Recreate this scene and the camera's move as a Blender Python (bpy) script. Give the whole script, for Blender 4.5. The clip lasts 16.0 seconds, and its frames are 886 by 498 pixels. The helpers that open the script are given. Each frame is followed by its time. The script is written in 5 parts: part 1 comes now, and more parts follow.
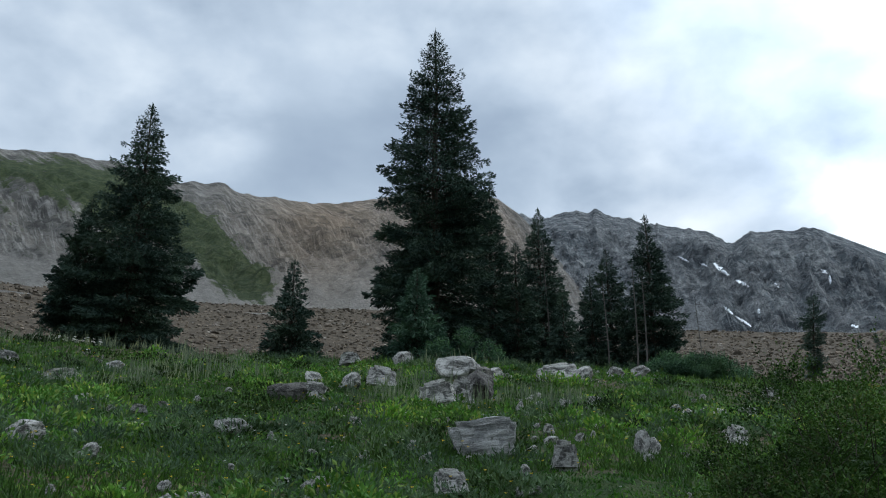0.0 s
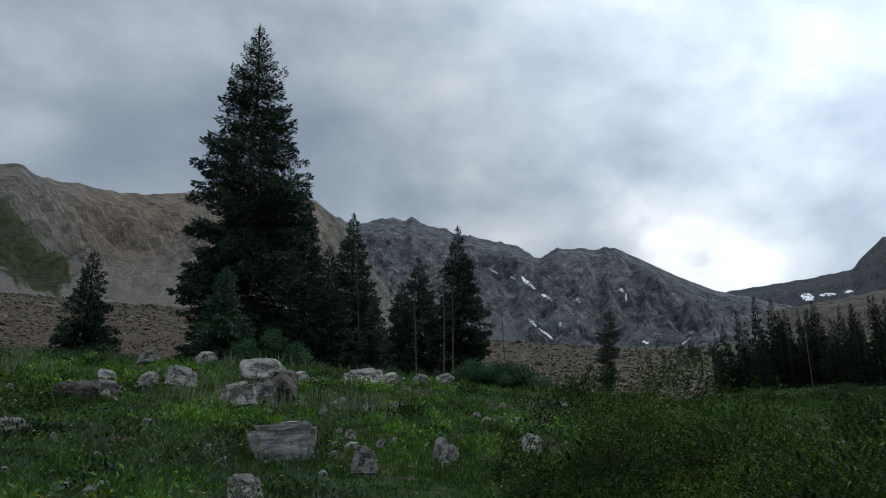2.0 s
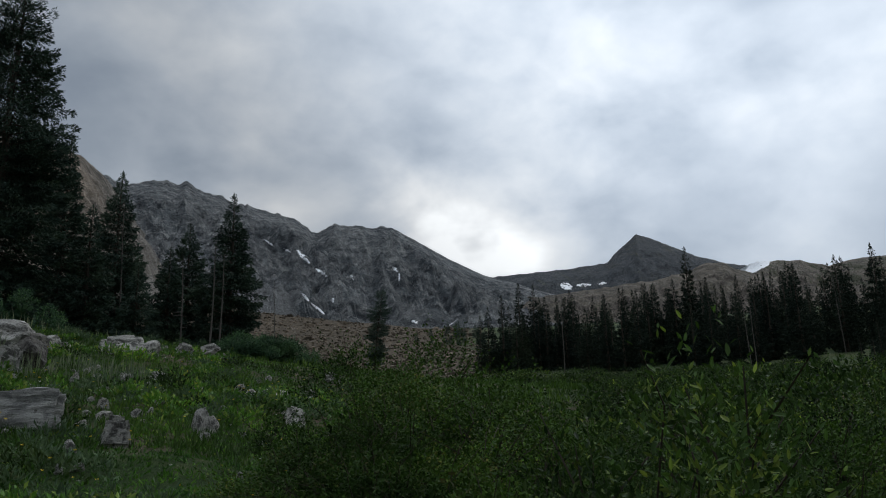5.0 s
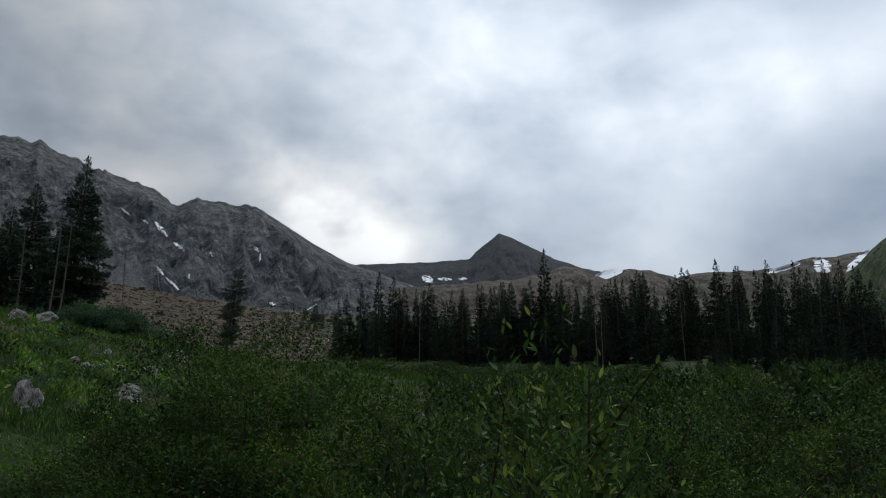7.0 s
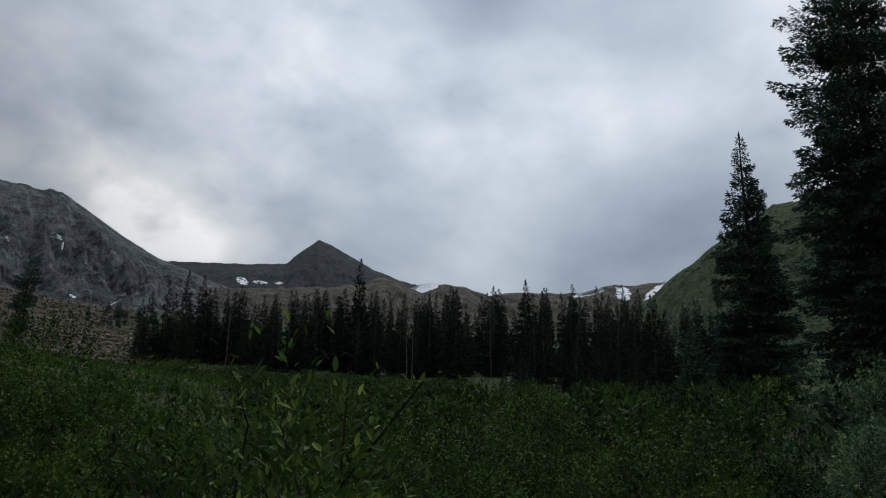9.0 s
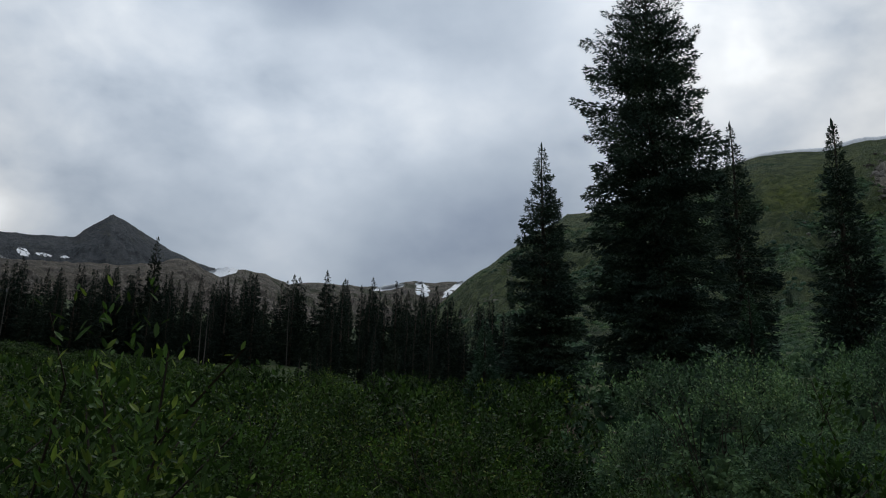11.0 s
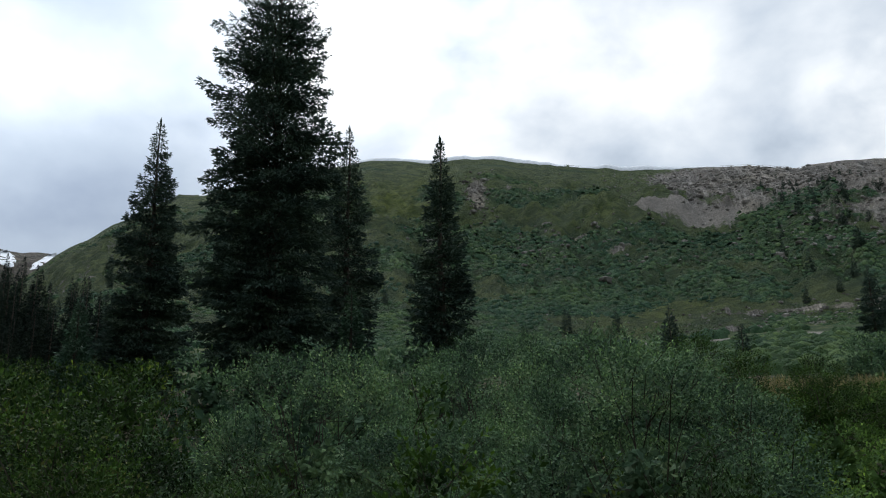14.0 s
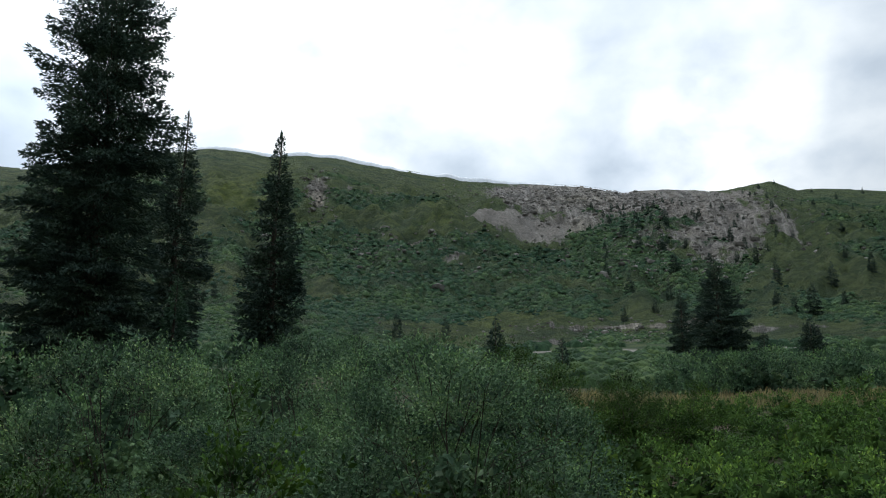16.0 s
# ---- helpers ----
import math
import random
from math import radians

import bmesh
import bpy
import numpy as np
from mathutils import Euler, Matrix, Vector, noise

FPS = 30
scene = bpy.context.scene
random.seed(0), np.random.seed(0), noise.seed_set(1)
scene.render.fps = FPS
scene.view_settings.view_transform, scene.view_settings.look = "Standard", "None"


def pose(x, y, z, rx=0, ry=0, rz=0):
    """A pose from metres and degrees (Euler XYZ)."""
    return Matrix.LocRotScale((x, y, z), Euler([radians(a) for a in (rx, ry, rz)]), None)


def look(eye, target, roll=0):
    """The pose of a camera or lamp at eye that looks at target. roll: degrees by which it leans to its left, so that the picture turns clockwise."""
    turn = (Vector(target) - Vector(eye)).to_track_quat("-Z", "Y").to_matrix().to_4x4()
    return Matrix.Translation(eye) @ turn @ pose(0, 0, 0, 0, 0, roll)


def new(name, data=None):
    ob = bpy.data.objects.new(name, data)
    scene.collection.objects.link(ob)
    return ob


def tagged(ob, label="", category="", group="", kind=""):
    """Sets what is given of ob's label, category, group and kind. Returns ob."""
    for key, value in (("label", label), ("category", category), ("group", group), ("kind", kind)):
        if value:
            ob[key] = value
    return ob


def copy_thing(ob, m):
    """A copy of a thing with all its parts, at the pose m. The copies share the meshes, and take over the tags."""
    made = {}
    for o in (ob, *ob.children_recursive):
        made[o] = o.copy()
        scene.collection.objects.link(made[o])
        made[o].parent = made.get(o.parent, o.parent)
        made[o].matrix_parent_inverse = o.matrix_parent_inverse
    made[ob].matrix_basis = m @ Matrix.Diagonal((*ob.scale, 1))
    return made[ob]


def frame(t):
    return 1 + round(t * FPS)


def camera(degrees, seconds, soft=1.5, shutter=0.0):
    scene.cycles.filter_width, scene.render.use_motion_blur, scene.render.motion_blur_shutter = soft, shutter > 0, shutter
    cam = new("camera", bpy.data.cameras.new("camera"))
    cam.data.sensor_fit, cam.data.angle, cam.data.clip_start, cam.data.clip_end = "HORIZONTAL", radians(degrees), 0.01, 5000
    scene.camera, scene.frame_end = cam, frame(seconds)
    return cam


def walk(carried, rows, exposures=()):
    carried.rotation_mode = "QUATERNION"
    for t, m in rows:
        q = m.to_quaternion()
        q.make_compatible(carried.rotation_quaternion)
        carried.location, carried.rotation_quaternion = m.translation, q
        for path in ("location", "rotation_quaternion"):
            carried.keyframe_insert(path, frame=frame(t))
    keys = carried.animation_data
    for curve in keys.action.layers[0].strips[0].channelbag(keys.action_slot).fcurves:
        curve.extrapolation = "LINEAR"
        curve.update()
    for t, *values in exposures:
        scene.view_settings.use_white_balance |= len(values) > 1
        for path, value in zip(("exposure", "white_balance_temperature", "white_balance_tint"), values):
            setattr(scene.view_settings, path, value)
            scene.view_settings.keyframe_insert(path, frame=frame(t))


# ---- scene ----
cam = camera(51.03, 16.0, soft=1.1)
PATH = [
    (0.0, pose(-0.000, -0.000, 1.600, 109.65, -0.00, -0.17)),
    (0.5, pose(0.005, 0.014, 1.599, 109.56, 0.08, -4.20)),
    (1.0, pose(0.020, 0.017, 1.603, 109.48, 0.10, -7.60)),
    (1.5, pose(0.039, 0.034, 1.612, 109.76, 0.30, -10.39)),
    (2.0, pose(0.045, 0.040, 1.616, 109.84, 0.80, -11.95)),
    (2.5, pose(0.035, 0.048, 1.615, 109.58, 0.56, -15.13)),
    (3.0, pose(0.031, 0.024, 1.605, 109.31, 0.47, -18.12)),
    (3.5, pose(0.032, 0.006, 1.597, 109.02, 0.77, -20.96)),
    (6.0, pose(0.133, 0.120, 1.620, 107.48, 1.18, -29.66)),
    (6.5, pose(0.177, 0.149, 1.629, 107.33, 0.56, -32.39)),
    (7.0, pose(0.223, 0.220, 1.650, 107.24, -0.15, -35.47)),
    (7.5, pose(0.289, 0.267, 1.659, 107.51, -1.16, -37.58)),
    (8.0, pose(0.332, 0.316, 1.674, 107.56, -1.11, -39.36)),
    (8.5, pose(0.461, 0.295, 1.700, 107.78, -1.13, -43.71)),
    (9.0, pose(0.481, 0.336, 1.706, 107.90, -0.80, -47.32)),
    (11.5, pose(0.296, 0.260, 1.621, 107.48, -0.94, -63.61)),
    (12.0, pose(0.283, 0.288, 1.615, 107.41, -0.42, -67.71)),
    (12.5, pose(0.318, 0.326, 1.620, 107.35, 0.48, -72.96)),
    (13.0, pose(0.343, 0.356, 1.628, 106.90, 0.39, -77.69)),
    (13.5, pose(0.332, 0.358, 1.653, 106.48, 1.76, -80.56)),
    (14.0, pose(0.272, 0.336, 1.654, 106.90, 0.78, -84.37)),
    (14.5, pose(0.233, 0.316, 1.640, 106.98, 0.48, -87.55)),
    (15.0, pose(0.235, 0.312, 1.631, 106.96, 0.06, -89.29)),
    (15.5, pose(0.235, 0.299, 1.640, 107.02, 0.00, -92.44)),
    (16.0, pose(0.218, 0.282, 1.646, 106.97, -0.34, -95.22)),
]
EXPOSURES = [(0.0, 0.28, 5800, 3), (1.5, -0.18, 5900, 4), (3.5, -0.5, 6200, 6), (7.0, -0.52, 6250, 6), (9.0, -0.82, 6250, 6), (12.0, -0.85, 6200, 6), (13.5, -0.25, 6200, 6), (14.5, -0.1, 6200, 5), (16.0, 0.08, 6150, 4)]
walk(cam, PATH, EXPOSURES)

EYE_Z = 1.6
DEG = math.pi / 180


# ---- node helpers ----
def node(nt, kind, **values):
    n = nt.nodes.new(kind)
    for key, value in values.items():
        n.inputs[key].default_value = value
    return n


def math_node(nt, op, a, b=None, c=None, clamp=False):
    n = nt.nodes.new("ShaderNodeMath")
    n.operation, n.use_clamp = op, clamp
    for k, v in enumerate((a, b, c)):
        if v is None:
            continue
        if isinstance(v, (int, float)):
            n.inputs[k].default_value = v
        else:
            nt.links.new(v, n.inputs[k])
    return n.outputs[0]


def scaled(nt, vec, factors):
    n = nt.nodes.new("ShaderNodeVectorMath")
    n.operation = "MULTIPLY"
    nt.links.new(vec, n.inputs[0])
    n.inputs[1].default_value = factors
    return n.outputs[0]


def noise_fac(nt, vec, scale, detail=4.0, rough=0.55, warp=0.0):
    n = node(nt, "ShaderNodeTexNoise", Scale=scale, Detail=detail, Roughness=rough, Distortion=warp)
    if vec is not None:
        nt.links.new(vec, n.inputs["Vector"])
    return n.outputs["Fac"]


def ramp(nt, fac, stops):
    n = nt.nodes.new("ShaderNodeValToRGB")
    el = n.color_ramp.elements
    while len(el) < len(stops):
        el.new(0.5)
    for e, (p, c) in zip(el, stops):
        e.position = p
        e.color = (*c, 1) if len(c) == 3 else c
    nt.links.new(fac, n.inputs[0])
    return n.outputs[0]


def step(nt, fac, lo, hi):
    n = nt.nodes.new("ShaderNodeMapRange")
    n.interpolation_type = "SMOOTHSTEP"
    n.inputs[1].default_value, n.inputs[2].default_value = lo, hi
    nt.links.new(fac, n.inputs[0])
    return n.outputs[0]


def blend(nt, fac, a, b, how="MIX"):
    n = nt.nodes.new("ShaderNodeMix")
    n.data_type, n.blend_type = "RGBA", how
    for sock, v in ((n.inputs[0], fac), (n.inputs[6], a), (n.inputs[7], b)):
        if isinstance(v, (int, float)):
            sock.default_value = v
        elif isinstance(v, tuple):
            sock.default_value = (*v, 1)
        else:
            nt.links.new(v, sock)
    return n.outputs[2]


def bumped(nt, height, strength, distance, bsdf):
    n = node(nt, "ShaderNodeBump", Strength=strength, Distance=distance)
    nt.links.new(height, n.inputs["Height"])
    nt.links.new(n.outputs[0], bsdf.inputs["Normal"])


def material(name, rough=0.8, spec=0.3):
    m = bpy.data.materials.new(name)
    m.use_nodes = True
    nt = m.node_tree
    b = nt.nodes["Principled BSDF"]
    b.inputs["Roughness"].default_value = rough
    b.inputs["Specular IOR Level"].default_value = spec
    return m, nt, b


def attribute(nt, name):
    n = nt.nodes.new("ShaderNodeAttribute")
    n.attribute_name = name
    return n


# ---- world: overcast sky with broken cloud, and a weak wide sun behind it ----
def sky_way(az, el):
    a, e = az * DEG, el * DEG
    return Vector((math.sin(a) * math.cos(e), math.cos(a) * math.cos(e), math.sin(e)))


world = bpy.data.worlds.new("overcast")
scene.world = world
world.use_nodes = True
wt = world.node_tree
coord = wt.nodes.new("ShaderNodeTexCoord").outputs["Generated"]
sky = wt.nodes.new("ShaderNodeTexSky")
sky.sky_type, sky.sun_disc = "NISHITA", False
SUN_AZ, SUN_EL = 62.0, 48.0
sky.sun_elevation, sky.sun_rotation = SUN_EL * DEG, SUN_AZ * DEG
sep = wt.nodes.new("ShaderNodeSeparateXYZ")
wt.links.new(coord, sep.inputs[0])
lift = math_node(wt, "ADD", math_node(wt, "ABSOLUTE", sep.outputs[2]), 0.22)
flat = wt.nodes.new("ShaderNodeCombineXYZ")
wt.links.new(math_node(wt, "DIVIDE", sep.outputs[0], lift), flat.inputs[0])
wt.links.new(math_node(wt, "DIVIDE", sep.outputs[1], lift), flat.inputs[1])
cloud = noise_fac(wt, flat.outputs[0], 1.3, 5.0, 0.45, 0.1)
veil = noise_fac(wt, scaled(wt, coord, (1, 1, 1.7)), 4.4, 6.0, 0.45, 0.12)
wisps = noise_fac(wt, scaled(wt, coord, (1, 1, 1.3)), 27.0, 5.0, 0.5, 0.2)
puffs = noise_fac(wt, scaled(wt, coord, (1, 1, 1.5)), 10.0, 6.0, 0.47, 0.15)
shade = math_node(wt, "MULTIPLY_ADD", cloud, 0.25, math_node(wt, "MULTIPLY_ADD", veil, 0.6, math_node(wt, "MULTIPLY_ADD", puffs, 0.55, math_node(wt, "MULTIPLY", wisps, 0.06))))
shade = math_node(wt, "ADD", shade, -0.215)
# bright breaks and heavier banks of the cloud deck: way, width, gain
for az, el, wide, gain in ((27.6, 18.2, 2.6, 0.5), (31, 17.2, 2.2, 0.35), (24.5, 21.5, 2, 0.2), (-14, 27, 2.6, 0.3), (56.5, 17.5, 4.5, -0.45), (112.5, 22.5, 5, 0.4),
                           (50.5, 34, 4.5, -0.35), (88, 27, 9, 0.16), (-8, 23, 6, -0.11), (64, 31, 4, -0.21), (12, 23, 14, 0.08), (108, 28, 6, -0.12), (56, 19, 4, 0.16),
                           (64, 19, 4, -0.24), (44, 19, 4, -0.11), (48, 31, 4, 0.08), (100, 27, 4, 0.12), (20, 31, 4, -0.08), (0.5, 23.5, 5, -0.27), (-12, 27, 4, -0.19),
                           (76, 31, 4, 0.11), (-20, 27, 4, 0.1), (36, 23, 4, 0.05), (-4, 31, 4, 0.06)):
    dot = wt.nodes.new("ShaderNodeVectorMath")
    dot.operation = "DOT_PRODUCT"
    wt.links.new(coord, dot.inputs[0])
    dot.inputs[1].default_value = sky_way(az, el)
    lobe = math_node(wt, "POWER", math_node(wt, "MAXIMUM", dot.outputs["Value"], 0.0), 1.4 / (wide * DEG) ** 2)
    rough_lobe = math_node(wt, "MULTIPLY", lobe, math_node(wt, "MULTIPLY_ADD", puffs, 2.6, -0.3))
    shade = math_node(wt, "MULTIPLY_ADD", rough_lobe, gain, shade)
clouds = ramp(wt, shade, [(0.16, (0.258, 0.298, 0.385)), (0.36, (0.422, 0.465, 0.54)), (0.50, (0.575, 0.61, 0.678)), (0.63, (0.73, 0.745, 0.788)), (0.80, (0.94, 0.925, 0.933)), (1.0, (1.22, 1.195, 1.19))])
wt.nodes["Background"].inputs["Strength"].default_value = 1.0
dim_sky = blend(wt, 1.0, sky.outputs[0], (0.1, 0.1, 0.1), "MULTIPLY")
glow_dot = wt.nodes.new("ShaderNodeVectorMath")
glow_dot.operation = "DOT_PRODUCT"
wt.links.new(coord, glow_dot.inputs[0])
glow_dot.inputs[1].default_value = sky_way(52, 42)
thin = step(wt, glow_dot.outputs["Value"], 0.79, 0.995)
side_dot = wt.nodes.new("ShaderNodeVectorMath")
side_dot.operation = "DOT_PRODUCT"
wt.links.new(coord, side_dot.inputs[0])
side_dot.inputs[1].default_value = sky_way(99, 34)
thin_side = step(wt, side_dot.outputs["Value"], 0.86, 1.0)
back_dot = wt.nodes.new("ShaderNodeVectorMath")
back_dot.operation = "DOT_PRODUCT"
wt.links.new(coord, back_dot.inputs[0])
back_dot.inputs[1].default_value = sky_way(-140, 40)
gain = math_node(wt, "MULTIPLY_ADD", thin, 1.2, 0.9)
gain = math_node(wt, "MULTIPLY_ADD", thin_side, 0.45, gain)
gain = math_node(wt, "MULTIPLY_ADD", step(wt, sep.outputs[2], 0.58, 1.0), 1.1, gain)
gain = math_node(wt, "MULTIPLY_ADD", step(wt, back_dot.outputs["Value"], 0.3, 1.0), 0.2, gain)
lit = wt.nodes.new("ShaderNodeVectorMath")
lit.operation = "SCALE"
wt.links.new(clouds, lit.inputs[0])
wt.links.new(gain, lit.inputs["Scale"])
clouds = lit.outputs[0]
wt.links.new(blend(wt, 0.93, dim_sky, clouds), wt.nodes["Background"].inputs["Color"])

sun = new("sun", bpy.data.lights.new("sun", "SUN"))
sun.data.energy, sun.data.angle, sun.data.color = 0.9, 22 * DEG, (1.0, 0.96, 0.9)
sun.matrix_world = look(sky_way(SUN_AZ, SUN_EL) * 100, (0, 0, 0))


# ---- noise and mesh helpers ----
def lattice(ix, iy, seed):
    h = (ix.astype(np.int64) * 374761393 + iy.astype(np.int64) * 668265263 + seed * 1274126177) & 0x7FFFFFFF
    h = ((h ^ (h >> 13)) * 1274126177) & 0x7FFFFFFF
    return ((h ^ (h >> 16)) & 0xFFFF) / 65535.0


def value_noise(x, y, seed=0):
    ix, iy = np.floor(x), np.floor(y)
    fx, fy = x - ix, y - iy
    fx, fy = fx * fx * (3 - 2 * fx), fy * fy * (3 - 2 * fy)
    a, b = lattice(ix, iy, seed), lattice(ix + 1, iy, seed)
    c, d = lattice(ix, iy + 1, seed), lattice(ix + 1, iy + 1, seed)
    return a + (b - a) * fx + (c - a) * fy + (a - b - c + d) * fx * fy


def fbm(x, y, seed=0, octaves=4, gain=0.5):
    total, amp, norm = 0.0, 1.0, 0.0
    for k in range(octaves):
        total = total + amp * value_noise(x * 2 ** k, y * 2 ** k, seed + 17 * k)
        norm, amp = norm + amp, amp * gain
    return total / norm - 0.5


def ridged(x, y, seed=0, octaves=5):
    total, amp, norm = 0.0, 1.0, 0.0
    for k in range(octaves):
        total = total + amp * (1 - np.abs(2 * value_noise(x * 2 ** k, y * 2 ** k, seed + 31 * k) - 1))
        norm, amp = norm + amp, amp * 0.52
    return total / norm - 0.5


def fast_mesh(name, verts, faces, mat, smooth=False, attrs=()):
    verts, faces = np.asarray(verts, np.float32), np.asarray(faces, np.int32)
    me = bpy.data.meshes.new(name)
    k = faces.shape[1]
    me.vertices.add(len(verts))
    me.vertices.foreach_set("co", verts.ravel())
    me.loops.add(faces.size)
    me.loops.foreach_set("vertex_index", faces.ravel())
    me.polygons.add(len(faces))
    me.polygons.foreach_set("loop_start", np.arange(0, faces.size, k, dtype=np.int32))
    me.polygons.foreach_set("use_smooth", np.full(len(faces), smooth))
    for label, kind, data in attrs:
        at = me.attributes.new(label, kind, "POINT")
        at.data.foreach_set("vector" if kind == "FLOAT_VECTOR" else "value", np.asarray(data, np.float32).ravel())
    me.update(calc_edges=True)
    me.materials.append(mat)
    return me


def part(name, me, parent, label=""):
    ob = new(name, me)
    ob.parent = parent
    return tagged(ob, label=label)


def rng_of(seed):
    return np.random.default_rng(seed)


# ---- the lie of the land: slope of the near ground, then rise angles further out ----
NEAR_AZ = [-180, -40, 0, 10, 18, 26, 34, 45, 60, 75, 90, 105, 120, 135, 180]
NEAR_SLOPE = [0.1, 0.30, 0.295, 0.285, 0.265, 0.235, 0.19, 0.16, 0.15, 0.17, 0.18, 0.185, 0.195, 0.2, 0.1]
FAR_AZ = [-180, -35, 0, 16, 26, 40, 60, 75, 90, 105, 120, 140, 180]
RISE_32 = [0.05, 0.222, 0.218, 0.196, 0.175, 0.150, 0.135, 0.150, 0.155, 0.140, 0.130, 0.12, 0.05]
RISE_60 = [0.05, 0.190, 0.190, 0.178, 0.172, 0.168, 0.155, 0.165, 0.168, 0.168, 0.162, 0.15, 0.05]
RISE_150 = [0.08, 0.222, 0.222, 0.206, 0.200, 0.200, 0.190, 0.19, 0.19, 0.194, 0.185, 0.18, 0.08]
RISE_270 = [0.12, 0.283, 0.283, 0.250, 0.232, 0.23, 0.22, 0.21, 0.21, 0.21, 0.20, 0.2, 0.12]


def ground_h(x, y):
    x, y = np.asarray(x, float), np.asarray(y, float)
    r = np.maximum(np.hypot(x, y), 0.05)
    az = np.degrees(np.arctan2(x, y))
    s = np.interp(az, NEAR_AZ, NEAR_SLOPE)
    near = s - EYE_Z / r
    e22 = s - EYE_Z / 22.0
    cols = [np.interp(az, FAR_AZ, c) for c in (RISE_32, RISE_60, RISE_150, RISE_270)]
    lr = np.log(r)
    e, r0, e0 = near, 22.0, e22
    for r1, e1 in zip((32.0, 60.0, 150.0, 270.0), cols):
        u = np.clip((lr - math.log(r0)) / (math.log(r1) - math.log(r0)), 0, 1)
        e = np.where(r > r0, e0 + (e1 - e0) * u, e)
        r0, e0 = r1, e1
    lumps = 0.22 * fbm(x / 3.1, y / 3.1, 3) + 0.10 * fbm(x / 0.9, y / 0.9, 5, 3)
    lumps = lumps * np.clip((r - 1.0) / 5.0, 0, 1) + 2.2 * fbm(x / 22, y / 22, 9) * np.clip((r - 30) / 90, 0, 1) * np.clip((92 - az) / 12, 0.25, 1)
    return EYE_Z + e * r + lumps


def spot(az, r):
    """The ground's point at an azimuth in degrees and a distance."""
    x, y = r * math.sin(az * DEG), r * math.cos(az * DEG)
    return Vector((x, y, float(ground_h(x, y))))


# ---- ridges: crest line (azimuth, rise in degrees), distances and shape ----
class Ridge:
    def __init__(self, crest, foot_r, foot_el, crest_r, power, skew, rib, rib_size, rough, seed, calm=400):
        self.calm = calm
        self.az, self.el = [c[0] for c in crest], [c[1] for c in crest]
        self.foot_r, self.foot_el, self.crest_r, self.power = foot_r, foot_el, crest_r, power
        self.skew, self.rib, self.rib_size, self.rough, self.seed = skew, rib, rib_size, rough, seed

    def height(self, az, r):
        a = az * DEG * self.crest_r
        wob = 1 + 0.06 * fbm(az / 6.0, az * 0 + self.seed, self.seed)
        rc = self.crest_r * wob
        hc = EYE_Z + np.tan(np.interp(az, self.az, self.el) * DEG) * rc
        hc = hc + self.rough * ridged(a / 19.0, a * 0, self.seed + 3) * np.clip((self.calm - az) / 3, 0.12, 1)
        hf = EYE_Z + math.tan(self.foot_el * DEG) * self.foot_r
        u = (r - self.foot_r) / (rc - self.foot_r)
        uc = np.clip(u, 0, 1)
        bulge = np.clip(np.sin(np.pi * uc), 0, 1) ** 0.8 * np.clip((1.02 - uc) * 3.2, 0, 1) * np.clip(uc * 6, 0, 1)
        across = a + self.skew * (r - self.foot_r)
        rib = self.rib * bulge * (ridged(across / self.rib_size, r / (self.rib_size * 3.5), self.seed + 7, 6)
                                  + 0.75 * fbm(a / (self.rib_size * 0.3), r / (self.rib_size * 0.3), self.seed + 9, 5, 0.62))
        h = hf + (hc - hf) * (0.35 * uc + 0.65 * uc ** self.power) + rib
        h = np.minimum(h, EYE_Z + r * ((hc - EYE_Z) / rc - 0.03 * (1 - uc)))
        h = h - np.clip(u - 1, 0, 9) * (rc - self.foot_r) * 0.7
        return np.where(u < 0, hf + u * (rc - self.foot_r) * 0.9, h), uc, across

    def at(self, az, u):
        """A point on the slope; u runs from the foot, 0, to the crest, 1."""
        r = self.foot_r + u * (self.crest_r - self.foot_r)
        h, _, _ = self.height(np.asarray([az]), np.asarray([r]))
        return Vector((r * math.sin(az * DEG), r * math.cos(az * DEG), float(h[0])))

    def find(self, az, el):
        """The u at which the slope shows at that rise."""
        us = np.linspace(0, 0.99, 400)
        r = self.foot_r + us * (self.crest_r - self.foot_r)
        h, _, _ = self.height(np.full(400, float(az)), r)
        return float(us[int(np.argmax((h - EYE_Z) / r >= math.tan(el * DEG)))] or 0.97)


def blob(az, u, a0, u0, wa, wu):
    return np.exp(-((az - a0) / wa) ** 2 - ((u - u0) / wu) ** 2)


